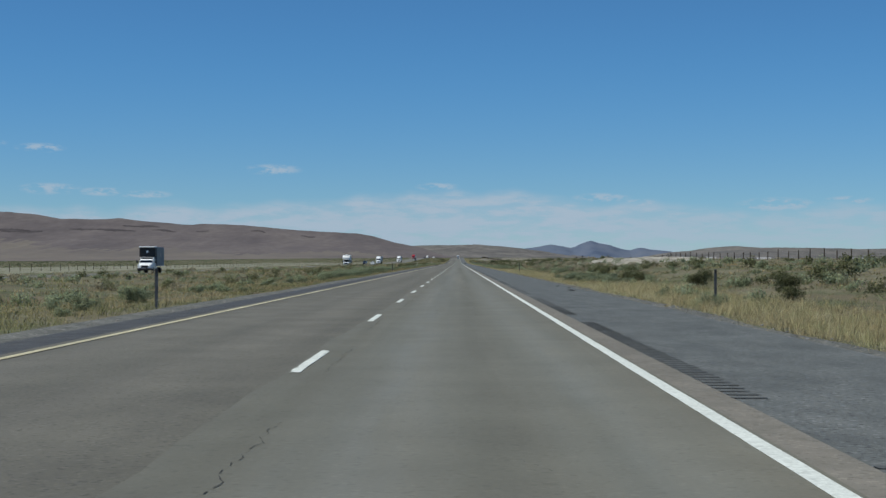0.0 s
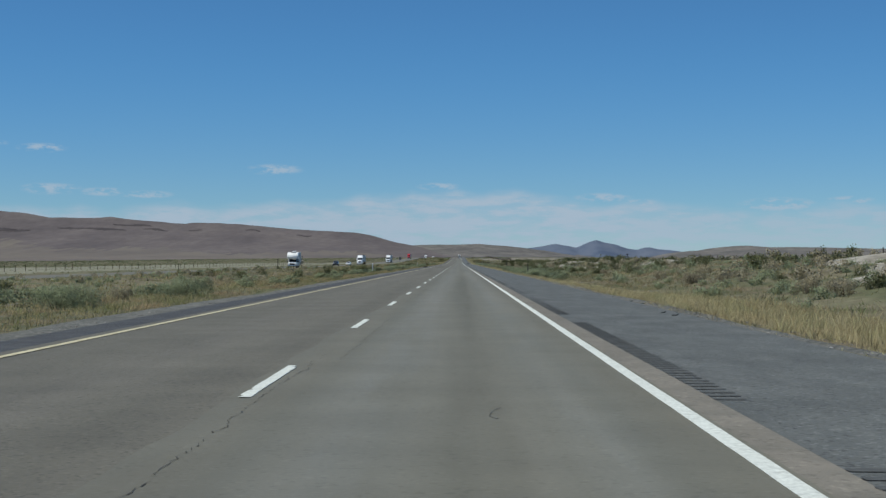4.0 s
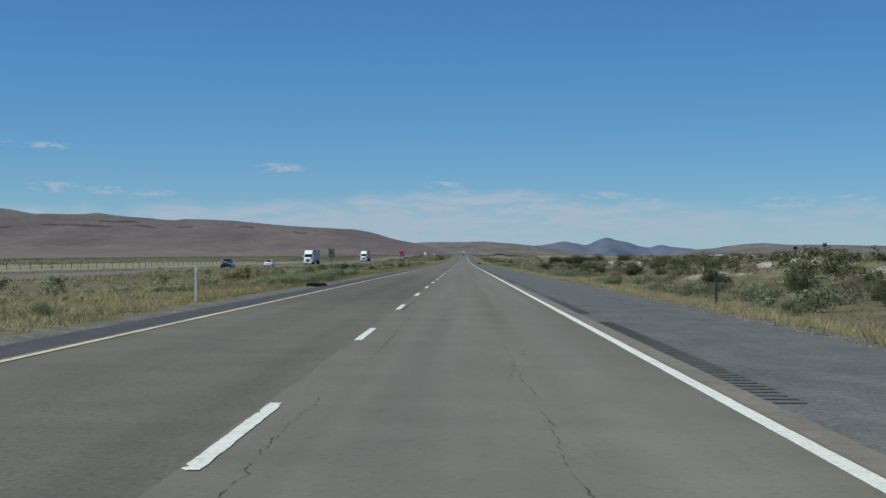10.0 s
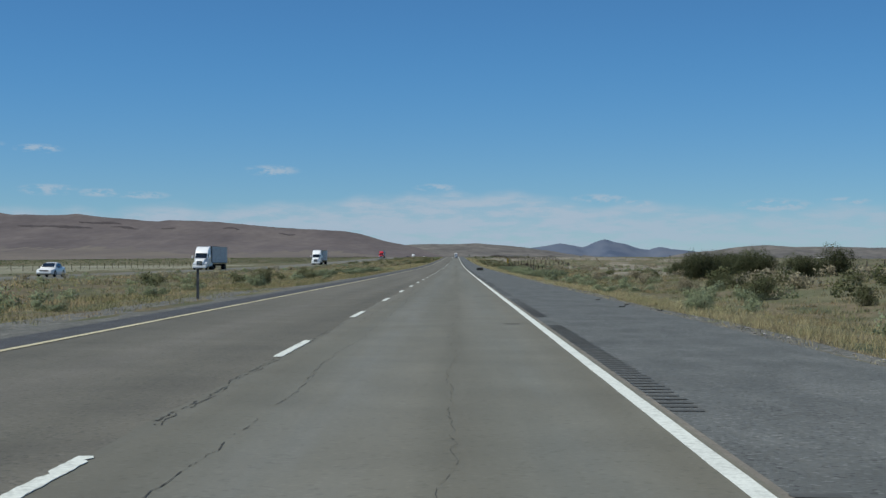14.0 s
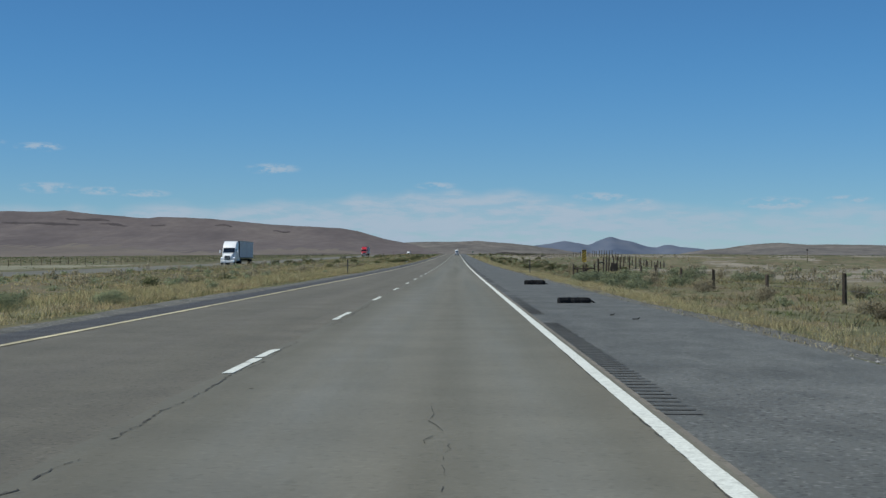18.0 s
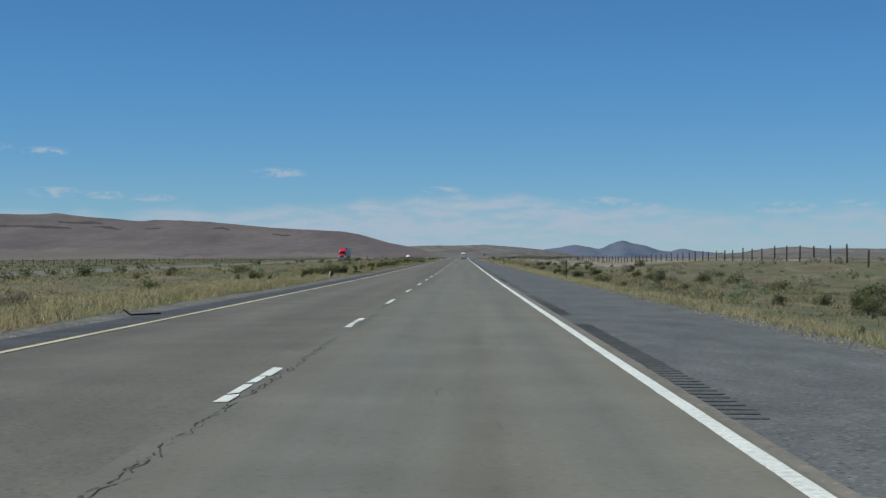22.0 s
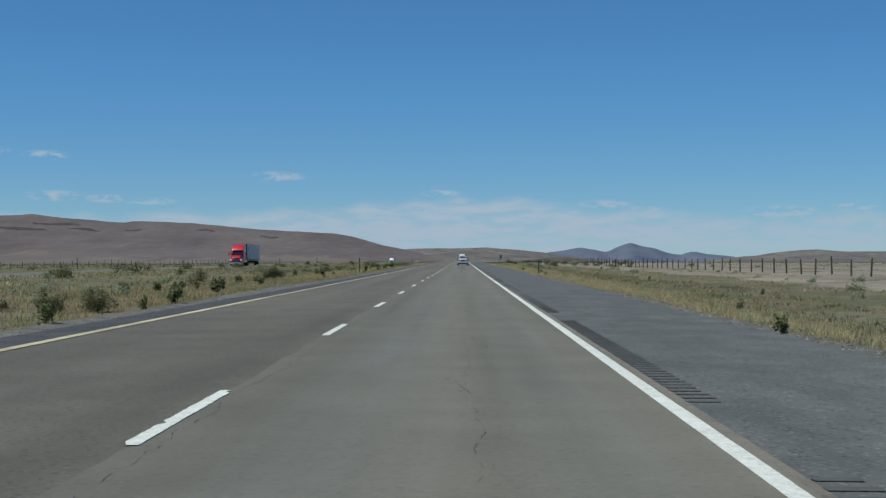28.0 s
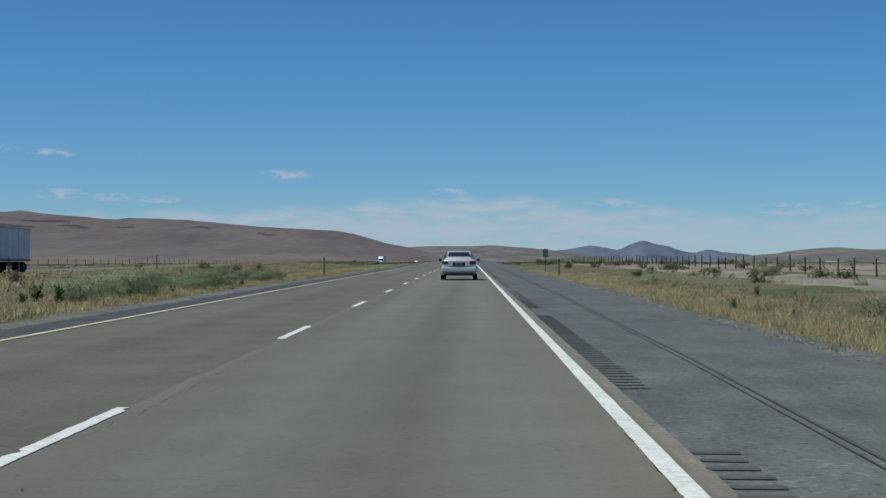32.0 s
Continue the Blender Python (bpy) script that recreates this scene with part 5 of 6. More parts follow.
plant_kind("sage", "sagebrush", "rounded grey-green sagebrush on dry ground", 6, 0.62, 0.66, 4200, 0.027, M_SAGE, lumps=9, upright=0.5)
plant_kind("bigsage", "sagebrush", "wide grey-green sagebrush clump in the verge", 4, 1.15, 0.85, 8400, 0.029, M_SAGE, lumps=16, upright=0.5)
plant_kind("green", "shrub", "dark green bushy shrub in the scrub", 5, 0.95, 1.2, 4600, 0.042, M_GREEN, lumps=14, thick=0.03)
plant_kind("tall", "tall_shrub", "tall dark green many-stemmed shrub", 5, 1.7, 2.2, 10000, 0.055, M_JUNIPER, lumps=26, thick=0.05)
plant_kind("dry", "dry_shrub", "grey tan leafless dry shrub", 4, 0.8, 0.85, 3000, 0.036, M_DRY, lumps=10, upright=0.8)
plant_kind("weed", "weed", "upright dark green roadside weed", 5, 0.22, 0.62, 300, 0.05, M_WEED, thick=0.01, lumps=7)


def plant(key, x, y, s=1.0, tall=1.0, rnd=random):
    name, label, made = KINDS[key]
    stems, leaves = made[rnd.randrange(len(made))][:2]
    root = new(name)
    root.empty_display_size = 0.2
    root.matrix_basis = pose(x, y, gz(x, y) - 0.03, 0, 0, rnd.uniform(0, 360)) @ Matrix.Diagonal((s, s, s * tall, 1))
    for nm, me in (("branch_frame", stems), ("foliage", leaves)):
        ob = new(nm, me)
        ob.parent = root
    return tagged(root, label, name.replace("_", " "), "roadside " + name.replace("_", " ") + "s")


def scatter():
    rnd = random.Random(21)
    # kind, x0, x1, y0, y1, how many, smallest, largest
    zones = (("sage", -11, -6.1, 18, 95, 34, 0.35, 0.65), ("bigsage", -7.9, -6.1, 94, 130, 46, 0.42, 0.72), ("bigsage", -10, -6.2, 130, 175, 24, 0.45, 0.85), ("sage", -30, -10.5, 20, 330, 120, 0.35, 0.7), ("green", -28, -10.5, 30, 330, 42, 0.35, 0.65),
             ("dry", -26, -9, 20, 330, 34, 0.35, 0.6), ("sage", -28, -20, 20, 900, 200, 0.4, 0.7), ("dry", -28, -18, 20, 900, 120, 0.4, 0.7), ("bigsage", -13, -7.4, 172, 215, 9, 0.5, 0.9), ("sage", -10, -6.1, 215, 330, 44, 0.45, 0.85), ("green", -12, -8, 262, 350, 9, 0.5, 0.8),
             ("bigsage", -8.2, -6.1, 338, 364, 12, 0.5, 0.75), ("dry", -22, -8, 330, 420, 16, 0.4, 0.7), ("green", -26, -9, 330, 440, 26, 0.35, 0.6), ("bigsage", -8.6, -5.9, 436, 476, 22, 0.45, 0.8), ("sage", -16, -7, 400, 520, 44, 0.5, 1.0),
             ("green", -20, -8, 440, 530, 14, 0.5, 0.8), ("sage", -20, -6.6, 530, 640, 40, 0.45, 0.9), ("green", -18, -8, 540, 640, 16, 0.4, 0.8), ("bigsage", -12, -6.6, 640, 712, 34, 0.4, 0.75), ("green", -18, -7.5, 640, 760, 18, 0.4, 0.7),
             ("sage", -20, -7, 705, 800, 30, 0.4, 0.8), ("dry", -26, -9, 700, 900, 36, 0.4, 0.8), ("weed", -11, -5.9, 890, 1260, 90, 0.5, 1.1), ("green", -10, -6.6, 905, 1075, 14, 0.35, 0.6),
             ("green", -30, -10, 860, 1330, 80, 0.4, 0.8), ("sage", -24, -7, 900, 1300, 60, 0.4, 0.8), ("bigsage", -9.0, -6.3, 1225, 1262, 12, 0.5, 0.85), ("bigsage", -18, -10, 1160, 1200, 8, 0.5, 0.8),
             ("sage", 9, 34, 20, 150, 130, 0.5, 0.9), ("green", 13, 44, 30, 150, 100, 0.4, 0.75), ("bigsage", 9.6, 13.5, 88, 128, 26, 0.45, 0.7), ("bigsage", 11.5, 15, 150, 190, 5, 0.5, 0.8), ("dry", 14, 20, 135, 235, 34, 0.5, 0.85), ("green", 15, 20, 135, 215, 36, 0.35, 0.6), ("sage", 13.5, 20, 125, 215, 36, 0.45, 0.75),
             ("sage", 11.5, 26, 150, 345, 110, 0.5, 0.9), ("green", 16, 42, 225, 345, 120, 0.4, 0.75), ("green", 12.5, 17, 262, 345, 14, 0.4, 0.65), ("bigsage", 7.9, 10.5, 266, 330, 38, 0.4, 0.7), ("bigsage", 10, 14, 262, 330, 14, 0.5, 0.85), ("dry", 14, 36, 215, 345, 70, 0.5, 0.85),
             ("sage", 9.4, 18, 330, 440, 80, 0.5, 0.9), ("bigsage", 9.6, 14, 345, 440, 26, 0.5, 0.8), ("bigsage", 9.2, 12.8, 440, 500, 10, 0.45, 0.7), ("green", 12.5, 18, 345, 590, 70, 0.45, 0.8), ("green", 17, 42, 345, 590, 280, 0.6, 1.0), ("tall", 17, 44, 370, 560, 22, 0.4, 0.62),
             ("dry", 12, 36, 345, 590, 200, 0.5, 0.95), ("sage", 8.6, 14, 480, 640, 60, 0.5, 0.85), ("tall", 16, 23.5, 600, 636, 19, 0.5, 0.8), ("dry", 13, 24, 572, 645, 14, 0.6, 0.9), ("green", 14, 26, 585, 650, 16, 0.5, 0.8),
             ("bigsage", 8.7, 12, 645, 690, 34, 0.55, 0.9), ("sage", 11, 44, 640, 780, 80, 0.35, 0.7), ("dry", 11, 20, 690, 770, 20, 0.5, 0.8), ("bigsage", 9.6, 17, 730, 772, 22, 0.5, 0.85), ("dry", 12, 44, 700, 940, 160, 0.35, 0.7),
             ("sage", 10.5, 34, 780, 930, 150, 0.3, 0.65), ("sage", 10.5, 15, 930, 1010, 34, 0.3, 0.55), ("green", 10.5, 19, 800, 1030, 60, 0.3, 0.6), ("weed", 7.8, 13, 830, 1240, 30, 0.35, 0.65), ("sage", 11, 28, 1010, 1300, 50, 0.35, 0.7), ("green", 9.5, 14, 880, 1020, 14, 0.3, 0.5),
             ("green", 12, 50, 1250, 1500, 60, 0.4, 0.8))
    back, rows = {}, []
    for key, x0, x1, y0, y1, n, a, b in zones:
        for _ in range(n):
            rows.append((key, rnd.uniform(x0, x1), rnd.uniform(y0, y1), rnd.uniform(a, b), rnd.uniform(0.85, 1.15)))
    # those nearest to the road are things of their own
    rows.sort(key=lambda r: abs(r[1] - 1) + 1.2 * (r[1] > 1))
    used = {}
    for key, x, y, s, t in rows:
        nm = KINDS[key][0]
        used[nm] = used.get(nm, 0) + 1
        if key == "tall" or (used[nm] <= 270 and -11 < x < 15):
            plant(key, x, y, s, t, rnd)
        else:
            back.setdefault(key, []).append((x, y, s, t, rnd.uniform(0, 6.28)))
    for key, rows in back.items():
        tris, outs = [], []
        for x, y, s, t, turn in rows:
            every = 9 if -20 < x < 22 else 20
            p, n = [v[::every] for v in rnd.choice(KINDS[key][2])[2:]]
            outs.append(np.stack([math.cos(turn) * n[:, 0] - math.sin(turn) * n[:, 1], math.sin(turn) * n[:, 0] + math.cos(turn) * n[:, 1], n[:, 2]], 1))
            p = p.mean(1, keepdims=True) + (p - p.mean(1, keepdims=True)) * (2.25 if -20 < x < 22 else 3.2)
            c, d = math.cos(turn), math.sin(turn)
            q = np.stack([x + s * (c * p[..., 0] - d * p[..., 1]), y + s * (d * p[..., 0] + c * p[..., 1]), gz(x, y) - 0.03 + s * t * p[..., 2]], -1)
            tris.append(q)
        mat = KINDS[key][2][0][1].materials[0]
        nm = KINDS[key][0]
        tagged(new("distant_" + nm, tri_mesh("distant_" + nm, np.concatenate(tris), mat, np.concatenate(outs))), KINDS[key][1] + ", many together", "scrub", kind="stuff")
    # single plants that stand out
    for key, x, y, s in (("sage", -7.6, 41, 0.9), ("bigsage", 8.9, 249, 0.62), ("bigsage", 8.2, 287, 0.85), ("bigsage", 9.4, 752, 0.75), ("weed", 6.98, 1064.5, 0.65), ("weed", -5.3, 1078.5, 1.0),
                         ("weed", -5.35, 1067.5, 0.85), ("weed", -5.35, 1075, 0.6), ("green", -5.95, 1073.2, 0.45), ("green", -6.7, 1072.4, 0.4), ("green", -6.6, 988, 0.5), ("green", -12, 535, 0.8), ("bigsage", 11.2, 1219, 0.8),
                         ("weed", -6.3, 1208, 1.4), ("weed", -6.1, 1192, 1.1), ("bigsage", 20, 1274, 0.9)):
        plant(key, x, y, s, 1.0, rnd)


scatter()


def blades(count, x0, x1, y0, y1, h0, h1, width, seed, curve=0.35, patch=None, clump=6, spread=0.1):
    """Tufts of loose blades over a stretch of ground, each tuft a low mound that leans outwards."""
    r = np.random.RandomState(seed)
    x, y = r.uniform(x0, x1, count), r.uniform(y0, y1, count)
    if patch is not None:
        keep = r.rand(count) < patch(x, y)
        x, y = x[keep], y[keep]
    m = len(x)
    size = r.uniform(0.55, 1.3, m) * (0.8 + 0.4 * ripple(x * 1.3, y * 0.9))
    size, x, y = np.repeat(size, clump), np.repeat(x, clump), np.repeat(y, clump)
    n = len(x)
    ox, oy = r.randn(2, n) * spread * size
    h = r.uniform(h0, h1, n) * size * np.exp(-0.25 * (ox ** 2 + oy ** 2) / (spread * size) ** 2)
    x, y = x + ox, y + oy
    z = ground_z(x, y) - 0.02
    a = r.uniform(0, 2 * np.pi, n)
    w = width * r.uniform(0.6, 1.4, n)
    p = np.stack([x, y, z], 1)
    side = np.stack([np.cos(a) * w / 2, np.sin(a) * w / 2, np.zeros(n)], 1)
    tip = p + np.stack([h * curve * r.uniform(-1, 1, n) + 0.5 * ox + 0.08 * h, h * curve * r.uniform(-1, 1, n) + 0.5 * oy, h], 1)
    return np.stack([p - side, p + side, tip], 1)


def grow():
    patchy = lambda x, y: np.clip(0.62 + 0.7 * ripple(x * 1.7 + 4, y * 0.55), 0.15, 1)
    bare = lambda x, y: np.clip(0.5 + 0.8 * ripple(x * 0.9 + 9, y * 0.7 + 2), 0.08, 1)

    def rim(x, y):
        return np.interp(y, (0, 125, 150, 255, 270, 322, 340, 430, 480, 530, 560, 640, 700, 900, 1000, 1300), (11.5, 11, 10.8, 9.8, 8.1, 8.1, 9.9, 10.4, 12.0, 11.6, 10.8, 9.8, 10.2, 10.0, 10.6, 12.5)) + 0.8 * ripple(x * 0.7, y * 0.45)

    straw = lambda x, y: np.clip((rim(x, y) - x) / 0.8, 0, 1) * np.clip(0.75 + 0.6 * ripple(x * 1.7 + 4, y * 0.55), 0.2, 1)
    rest = lambda x, y: np.clip((x - rim(x, y)) / 0.8 + 0.4, 0.1, 1) * patchy(x, y) * np.where(y > 900, np.clip(14.0 - x, 0.06, 1), 1)
    right = np.concatenate([blades(115000, 7.25, 12.0, 0, 1300, 0.1, 0.3, 0.01, 1, patch=straw, curve=0.6, clump=14, spread=0.13), blades(34000, 6.95, 7.6, 0, 1300, 0.04, 0.16, 0.013, 11, patch=bare, curve=0.8, clump=4, spread=0.07),
                            blades(26000, -11.5, -5.6, 680, 915, 0.12, 0.36, 0.016, 41, patch=patchy, curve=0.85, clump=7), blades(12000, -20, -9, 660, 900, 0.12, 0.32, 0.03, 42, patch=bare, curve=0.8, clump=6),
                            blades(16000, -9, -5.6, 1130, 1320, 0.12, 0.32, 0.016, 43, patch=patchy, curve=0.85, clump=7), blades(6000, 14, 31, 1060, 1420, 0.08, 0.2, 0.04, 44, patch=bare, curve=0.8, clump=6, spread=0.16),
                            blades(14000, -16, -6, 330, 430, 0.12, 0.34, 0.02, 45, patch=bare, curve=0.8, clump=6)])
    right = np.concatenate([right, blades(5200, 8.4, 12.5, 18, 84, 0.26, 0.55, 0.011, 51, patch=patchy, curve=0.45, clump=16, spread=0.16),
                            blades(6500, 8.0, 11.6, 126, 205, 0.2, 0.44, 0.011, 52, patch=patchy, curve=0.45, clump=16, spread=0.16)])
    tagged(new("verge_grass", tri_mesh("verge_grass", right, M_STRAW, upward(len(right), 1))), "tall dry straw-yellow grass along the shoulder", "grass", kind="stuff")
    left = np.concatenate([blades(95000, -9.5, -5.5, 0, 1300, 0.08, 0.28, 0.016, 3, patch=patchy, curve=0.6, clump=6), blades(26000, -7.0, -5.55, 0, 1300, 0.12, 0.36, 0.015, 31, patch=patchy, curve=0.7, clump=6), blades(65000, -16, -9, 0, 1350, 0.1, 0.32, 0.026, 4, patch=patchy, curve=0.6),
                           blades(75000, 9.0, 17, 0, 1350, 0.08, 0.26, 0.02, 2, patch=rest, curve=0.6), blades(52000, -30, -15, 0, 1400, 0.12, 0.34, 0.065, 5, patch=bare, clump=5, spread=0.2),
                           blades(33000, 16, 46, 0, 650, 0.1, 0.28, 0.07, 6, patch=bare, clump=5, spread=0.2), blades(8000, 16, 46, 650, 930, 0.06, 0.18, 0.06, 62, patch=bare, clump=5, spread=0.2), blades(7000, 16, 46, 930, 1400, 0.06, 0.16, 0.06, 61, patch=bare, clump=5, spread=0.25)])
    tagged(new("median_grass", tri_mesh("median_grass", left, M_OLIVE, upward(len(left), 2))), "mixed olive and tan grass tufts", "grass", kind="stuff")
    belt = lambda x, y: np.clip(np.interp(y, (0, 640, 790, 1030, 1060, 1300), (0.35, 0.35, 0.6, 1.0, 0.5, 0.35)) + 0.8 * ripple(x * 0.8 + 2, y * 0.25), 0.02, 1) * np.where(y > 900, np.clip(14.2 - x, 0.03, 1), 1)
    clumps = lambda x, y: np.clip(-0.05 + 1.3 * ripple(x * 0.9 + 1, y * 0.3 + 5), 0.03, 1)
    herbs = np.concatenate([blades(12000, 9.8, 17.5, 0, 1300, 0.14, 0.36, 0.03, 21, patch=belt, clump=30, spread=0.28, curve=1.0), blades(8500, -11, -6.6, 0, 1320, 0.1, 0.3, 0.028, 22, patch=clumps, clump=26, spread=0.25, curve=1.0),
                            blades(20000, -30, -11, 0, 1400, 0.15, 0.4, 0.06, 23, patch=clumps, clump=16, spread=0.35, curve=1.0), blades(7000, 17, 46, 0, 700, 0.15, 0.4, 0.07, 24, patch=clumps, clump=14, spread=0.35, curve=1.0)])
    tagged(new("low_herbs", tri_mesh("low_herbs", herbs, M_FORB, upward(len(herbs), 3, 0.6))), "low leafy olive and brown herbs between the grass", "herbs", kind="stuff")
    far = np.concatenate([blades(7000, -118, -46, 0, 980, 0.1, 0.26, 0.2, 7, patch=bare, clump=5, spread=0.6), blades(9000, -118, -46, 980, 1700, 0.15, 0.42, 0.25, 71, patch=bare, clump=5, spread=0.6), blades(13000, -200, -118, 0, 1700, 0.2, 0.5, 0.3, 72, patch=bare, clump=5, spread=0.6), blades(26000, 46, 200, 0, 1700, 0.12, 0.35, 0.25, 8, patch=bare, clump=5, spread=0.6),
                          blades(14000, -33, 46, 1400, 2200, 0.1, 0.3, 0.35, 9, patch=lambda x, y: ((x < -6) | (x > 8)) * 1.0, clump=5, spread=0.6),
                          blades(20000, -800, -200, 100, 2800, 0.25, 0.7, 0.9, 10, clump=5, spread=2.0), blades(12000, 200, 800, 100, 2800, 0.25, 0.6, 0.9, 12, clump=5, spread=2.0)])
    tagged(new("far_scrub", tri_mesh("far_scrub", far, M_SCRUB, upward(len(far), 4))), "sparse olive scrub over the far plain", "scrub", kind="stuff")


grow()


# ---- vehicles: each one heads towards -y in its own space ----
def panel(corners, mat, parent, name, label="", thick=0.012):
    """A thin plate on four corners, standing proud along its normal."""
    p = [Vector(c) for c in corners]
    n = (p[1] - p[0]).cross(p[3] - p[0]).normalized() * thick
    bm = bmesh.new()
    a, b = [bm.verts.new(v + n) for v in p], [bm.verts.new(v - n) for v in p]
    bm.faces.new(a)
    bm.faces.new(b[::-1])
    for k in range(4):
        bm.faces.new((a[k], b[k], b[(k + 1) % 4], a[(k + 1) % 4]))
    bmesh.ops.recalc_face_normals(bm, faces=bm.faces[:])
    return part(name, bm, mat, parent, label)


def wheel(parent, x, y, r=0.33, w=0.22, rim=0.62):
    hub = part("wheel", rod(r * 0.25, w * 0.9, x, y, r, ry=90, segments=12), M_BLACKTRIM, parent)
    rings = []
    for k in range(25):
        t = 2 * math.pi * k / 24
        prof = [(-w / 2, r * rim), (-w / 2, r * 0.93), (-w * 0.36, r), (w * 0.36, r), (w / 2, r * 0.93), (w / 2, r * rim)]
        rings.append([(x + a, y + b * math.cos(t), r + b * math.sin(t)) for a, b in prof])
    part("tyre", loft(rings, close=False), M_TYRE, hub, smooth_shade=True)
    side = 1 if x > 0 else -1
    bm = rod(r * rim, w * 0.5, x + side * w * 0.12, y, r, ry=90, segments=20)
    for k in range(5):
        a = 72 * k
        bm = joined(bm, box(0.03, r * 0.16, r * rim * 0.9, x + side * w * 0.4, y - math.sin(radians(a)) * r * rim * 0.45, r + math.cos(radians(a)) * r * rim * 0.45, rx=a, bevel=0.008, segments=1))
    part("rim", bm, M_RIM, hub)
    return hub


def mirror(parent, x, y, z, mat, h=0.13, w=0.16):
    m = part("mirror", box(w, 0.1, h, x, y, z, bevel=0.03), mat, parent)
    part("mirror_arm", box(0.12, 0.04, 0.03, x - math.copysign(w * 0.6, x), y, z - h * 0.3), M_BLACKTRIM, m)
    return m


def sedan(x, y, paint, name, label, category="car", turn=0.0, suv=False, plate_end=True):
    root = thing(name, x, y, float(road_z(y)) - (0.35 if x < -20 else 0) + 0.003, turn)
    up = 0.22 if suv else 0.0
    body = [ring(w, z0 + up * 0.4, z1 + up, yy, r, 0.05) for w, z0, z1, yy, r in (
        (0.66, 0.36, 0.62, -2.32, 0.08), (0.84, 0.27, 0.74, -2.12, 0.12), (0.9, 0.22, 0.86, -1.3, 0.14), (0.915, 0.2, 0.93, -0.3, 0.14), (0.915, 0.2, 0.96, 1.0, 0.14), (0.905, 0.22, 0.99, 1.85, 0.14),
        (0.87, 0.27, 1.0, 2.15, 0.12), (0.8, 0.34, 0.93, 2.3, 0.1))]
    part("body", loft(body), paint, root, smooth_shade=True)
    back = 2.05 if suv else 1.75
    cab = [ring(w, 0.8, z + up * 1.2, yy, 0.1, lean) for w, z, yy, lean in ((0.8, 0.92, -1.05, 0.0), (0.78, 1.18, -0.55, 0.1), (0.76, 1.38, -0.05, 0.14), (0.75, 1.43, 0.5, 0.15), (0.745, 1.39, 1.05, 0.15),
                                                                             (0.75, 1.33 if suv else 1.1, back - 0.1, 0.12), (0.78, 1.0, back + 0.2, 0.06))]
    part("cabin", loft(cab), paint, root, smooth_shade=True)
    z = up * 1.2
    panel(((-0.6, -0.98, 1.0 + z), (0.6, -0.98, 1.0 + z), (0.53, -0.2, 1.35 + z), (-0.53, -0.2, 1.35 + z)), M_GLASS, root, "windscreen", thick=0.03)
    if suv:
        panel(((-0.56, 2.03, 1.3 + z), (0.56, 2.03, 1.3 + z), (0.62, 2.24, 1.0 + z), (-0.62, 2.24, 1.0 + z)), M_GLASS, root, "rear_window", thick=0.03)
    else:
        panel(((-0.48, 1.27, 1.308), (0.48, 1.27, 1.308), (0.54, 1.58, 1.17), (-0.54, 1.58, 1.17)), M_GLASS, root, "rear_window", thick=0.045)
    for s in (-1, 1):
        panel(((s * 0.775, -0.6, 1.0 + z), (s * 0.775, 0.35, 1.0 + z), (s * 0.64, 0.3, 1.34 + z), (s * 0.655, -0.1, 1.33 + z)), M_GLASS, root, "side_window", thick=0.02)
        panel(((s * 0.775, 0.42, 1.0 + z), (s * 0.775, 1.35, 1.0 + z), (s * 0.65, 1.05, 1.3 + z), (s * 0.64, 0.38, 1.34 + z)), M_GLASS, root, "side_window", thick=0.02)
        part("tail_light", box(0.42, 0.2, 0.15, s * 0.63, 2.22, 0.84 + up, bevel=0.04), M_REDLAMP, root, "dark red tail lamp")
        part("headlight", box(0.34, 0.16, 0.13, s * 0.62, -2.14, 0.66 + up, bevel=0.04), M_LAMP, root, "clear headlamp")
        mirror(root, s * 0.97, -0.5, 0.98 + z, M_BLACKTRIM)
        wheel(root, s * 0.8, -1.4, 0.33 + up * 0.2)
        wheel(root, s * 0.8, 1.4, 0.33 + up * 0.2)
    part("rear_bumper", box(1.76, 0.2, 0.3, 0, 2.24, 0.5 + up, bevel=0.09), paint, root)
    part("diffuser", box(1.5, 0.18, 0.16, 0, 2.25, 0.3 + up, bevel=0.04), M_BLACKTRIM, root, "dark lower diffuser")
    # shade of the plate recess, put in as a thin black panel
    part("boot_recess", box(0.62, 0.03, 0.2, 0, 2.315, 0.76 + up, bevel=0.02), M_BLACKTRIM, root, "black panel for the plate recess shade")
    part("boot_lid", box(1.05, 0.05, 0.26, 0, 2.3, 0.79 + up, bevel=0.02), paint, root)
    part("front_bumper", box(1.5, 0.2, 0.22, 0, -2.28, 0.42 + up, bevel=0.07), paint, root)
    part("grille", box(0.9, 0.06, 0.14, 0, -2.32, 0.62 + up, bevel=0.02), M_BLACKTRIM, root, "dark grille")
    if plate_end:
        pl = part("number_plate", box(0.32, 0.02, 0.16, 0, 2.335, 0.76 + up, bevel=0.006), M_PLATE, root, "pale number plate with a plain bar")
        part("plate_bar", box(0.22, 0.006, 0.05, 0, 2.35, 0.76 + up), M_SIGNDARK, pl)
    for s in (-0.55, 0.55):
        part("exhaust", rod(0.045, 0.12, s, 2.34, 0.3 + up * 0.5, rx=90, segments=12), M_BLACKTRIM, root)
    return tagged(root, label, category)


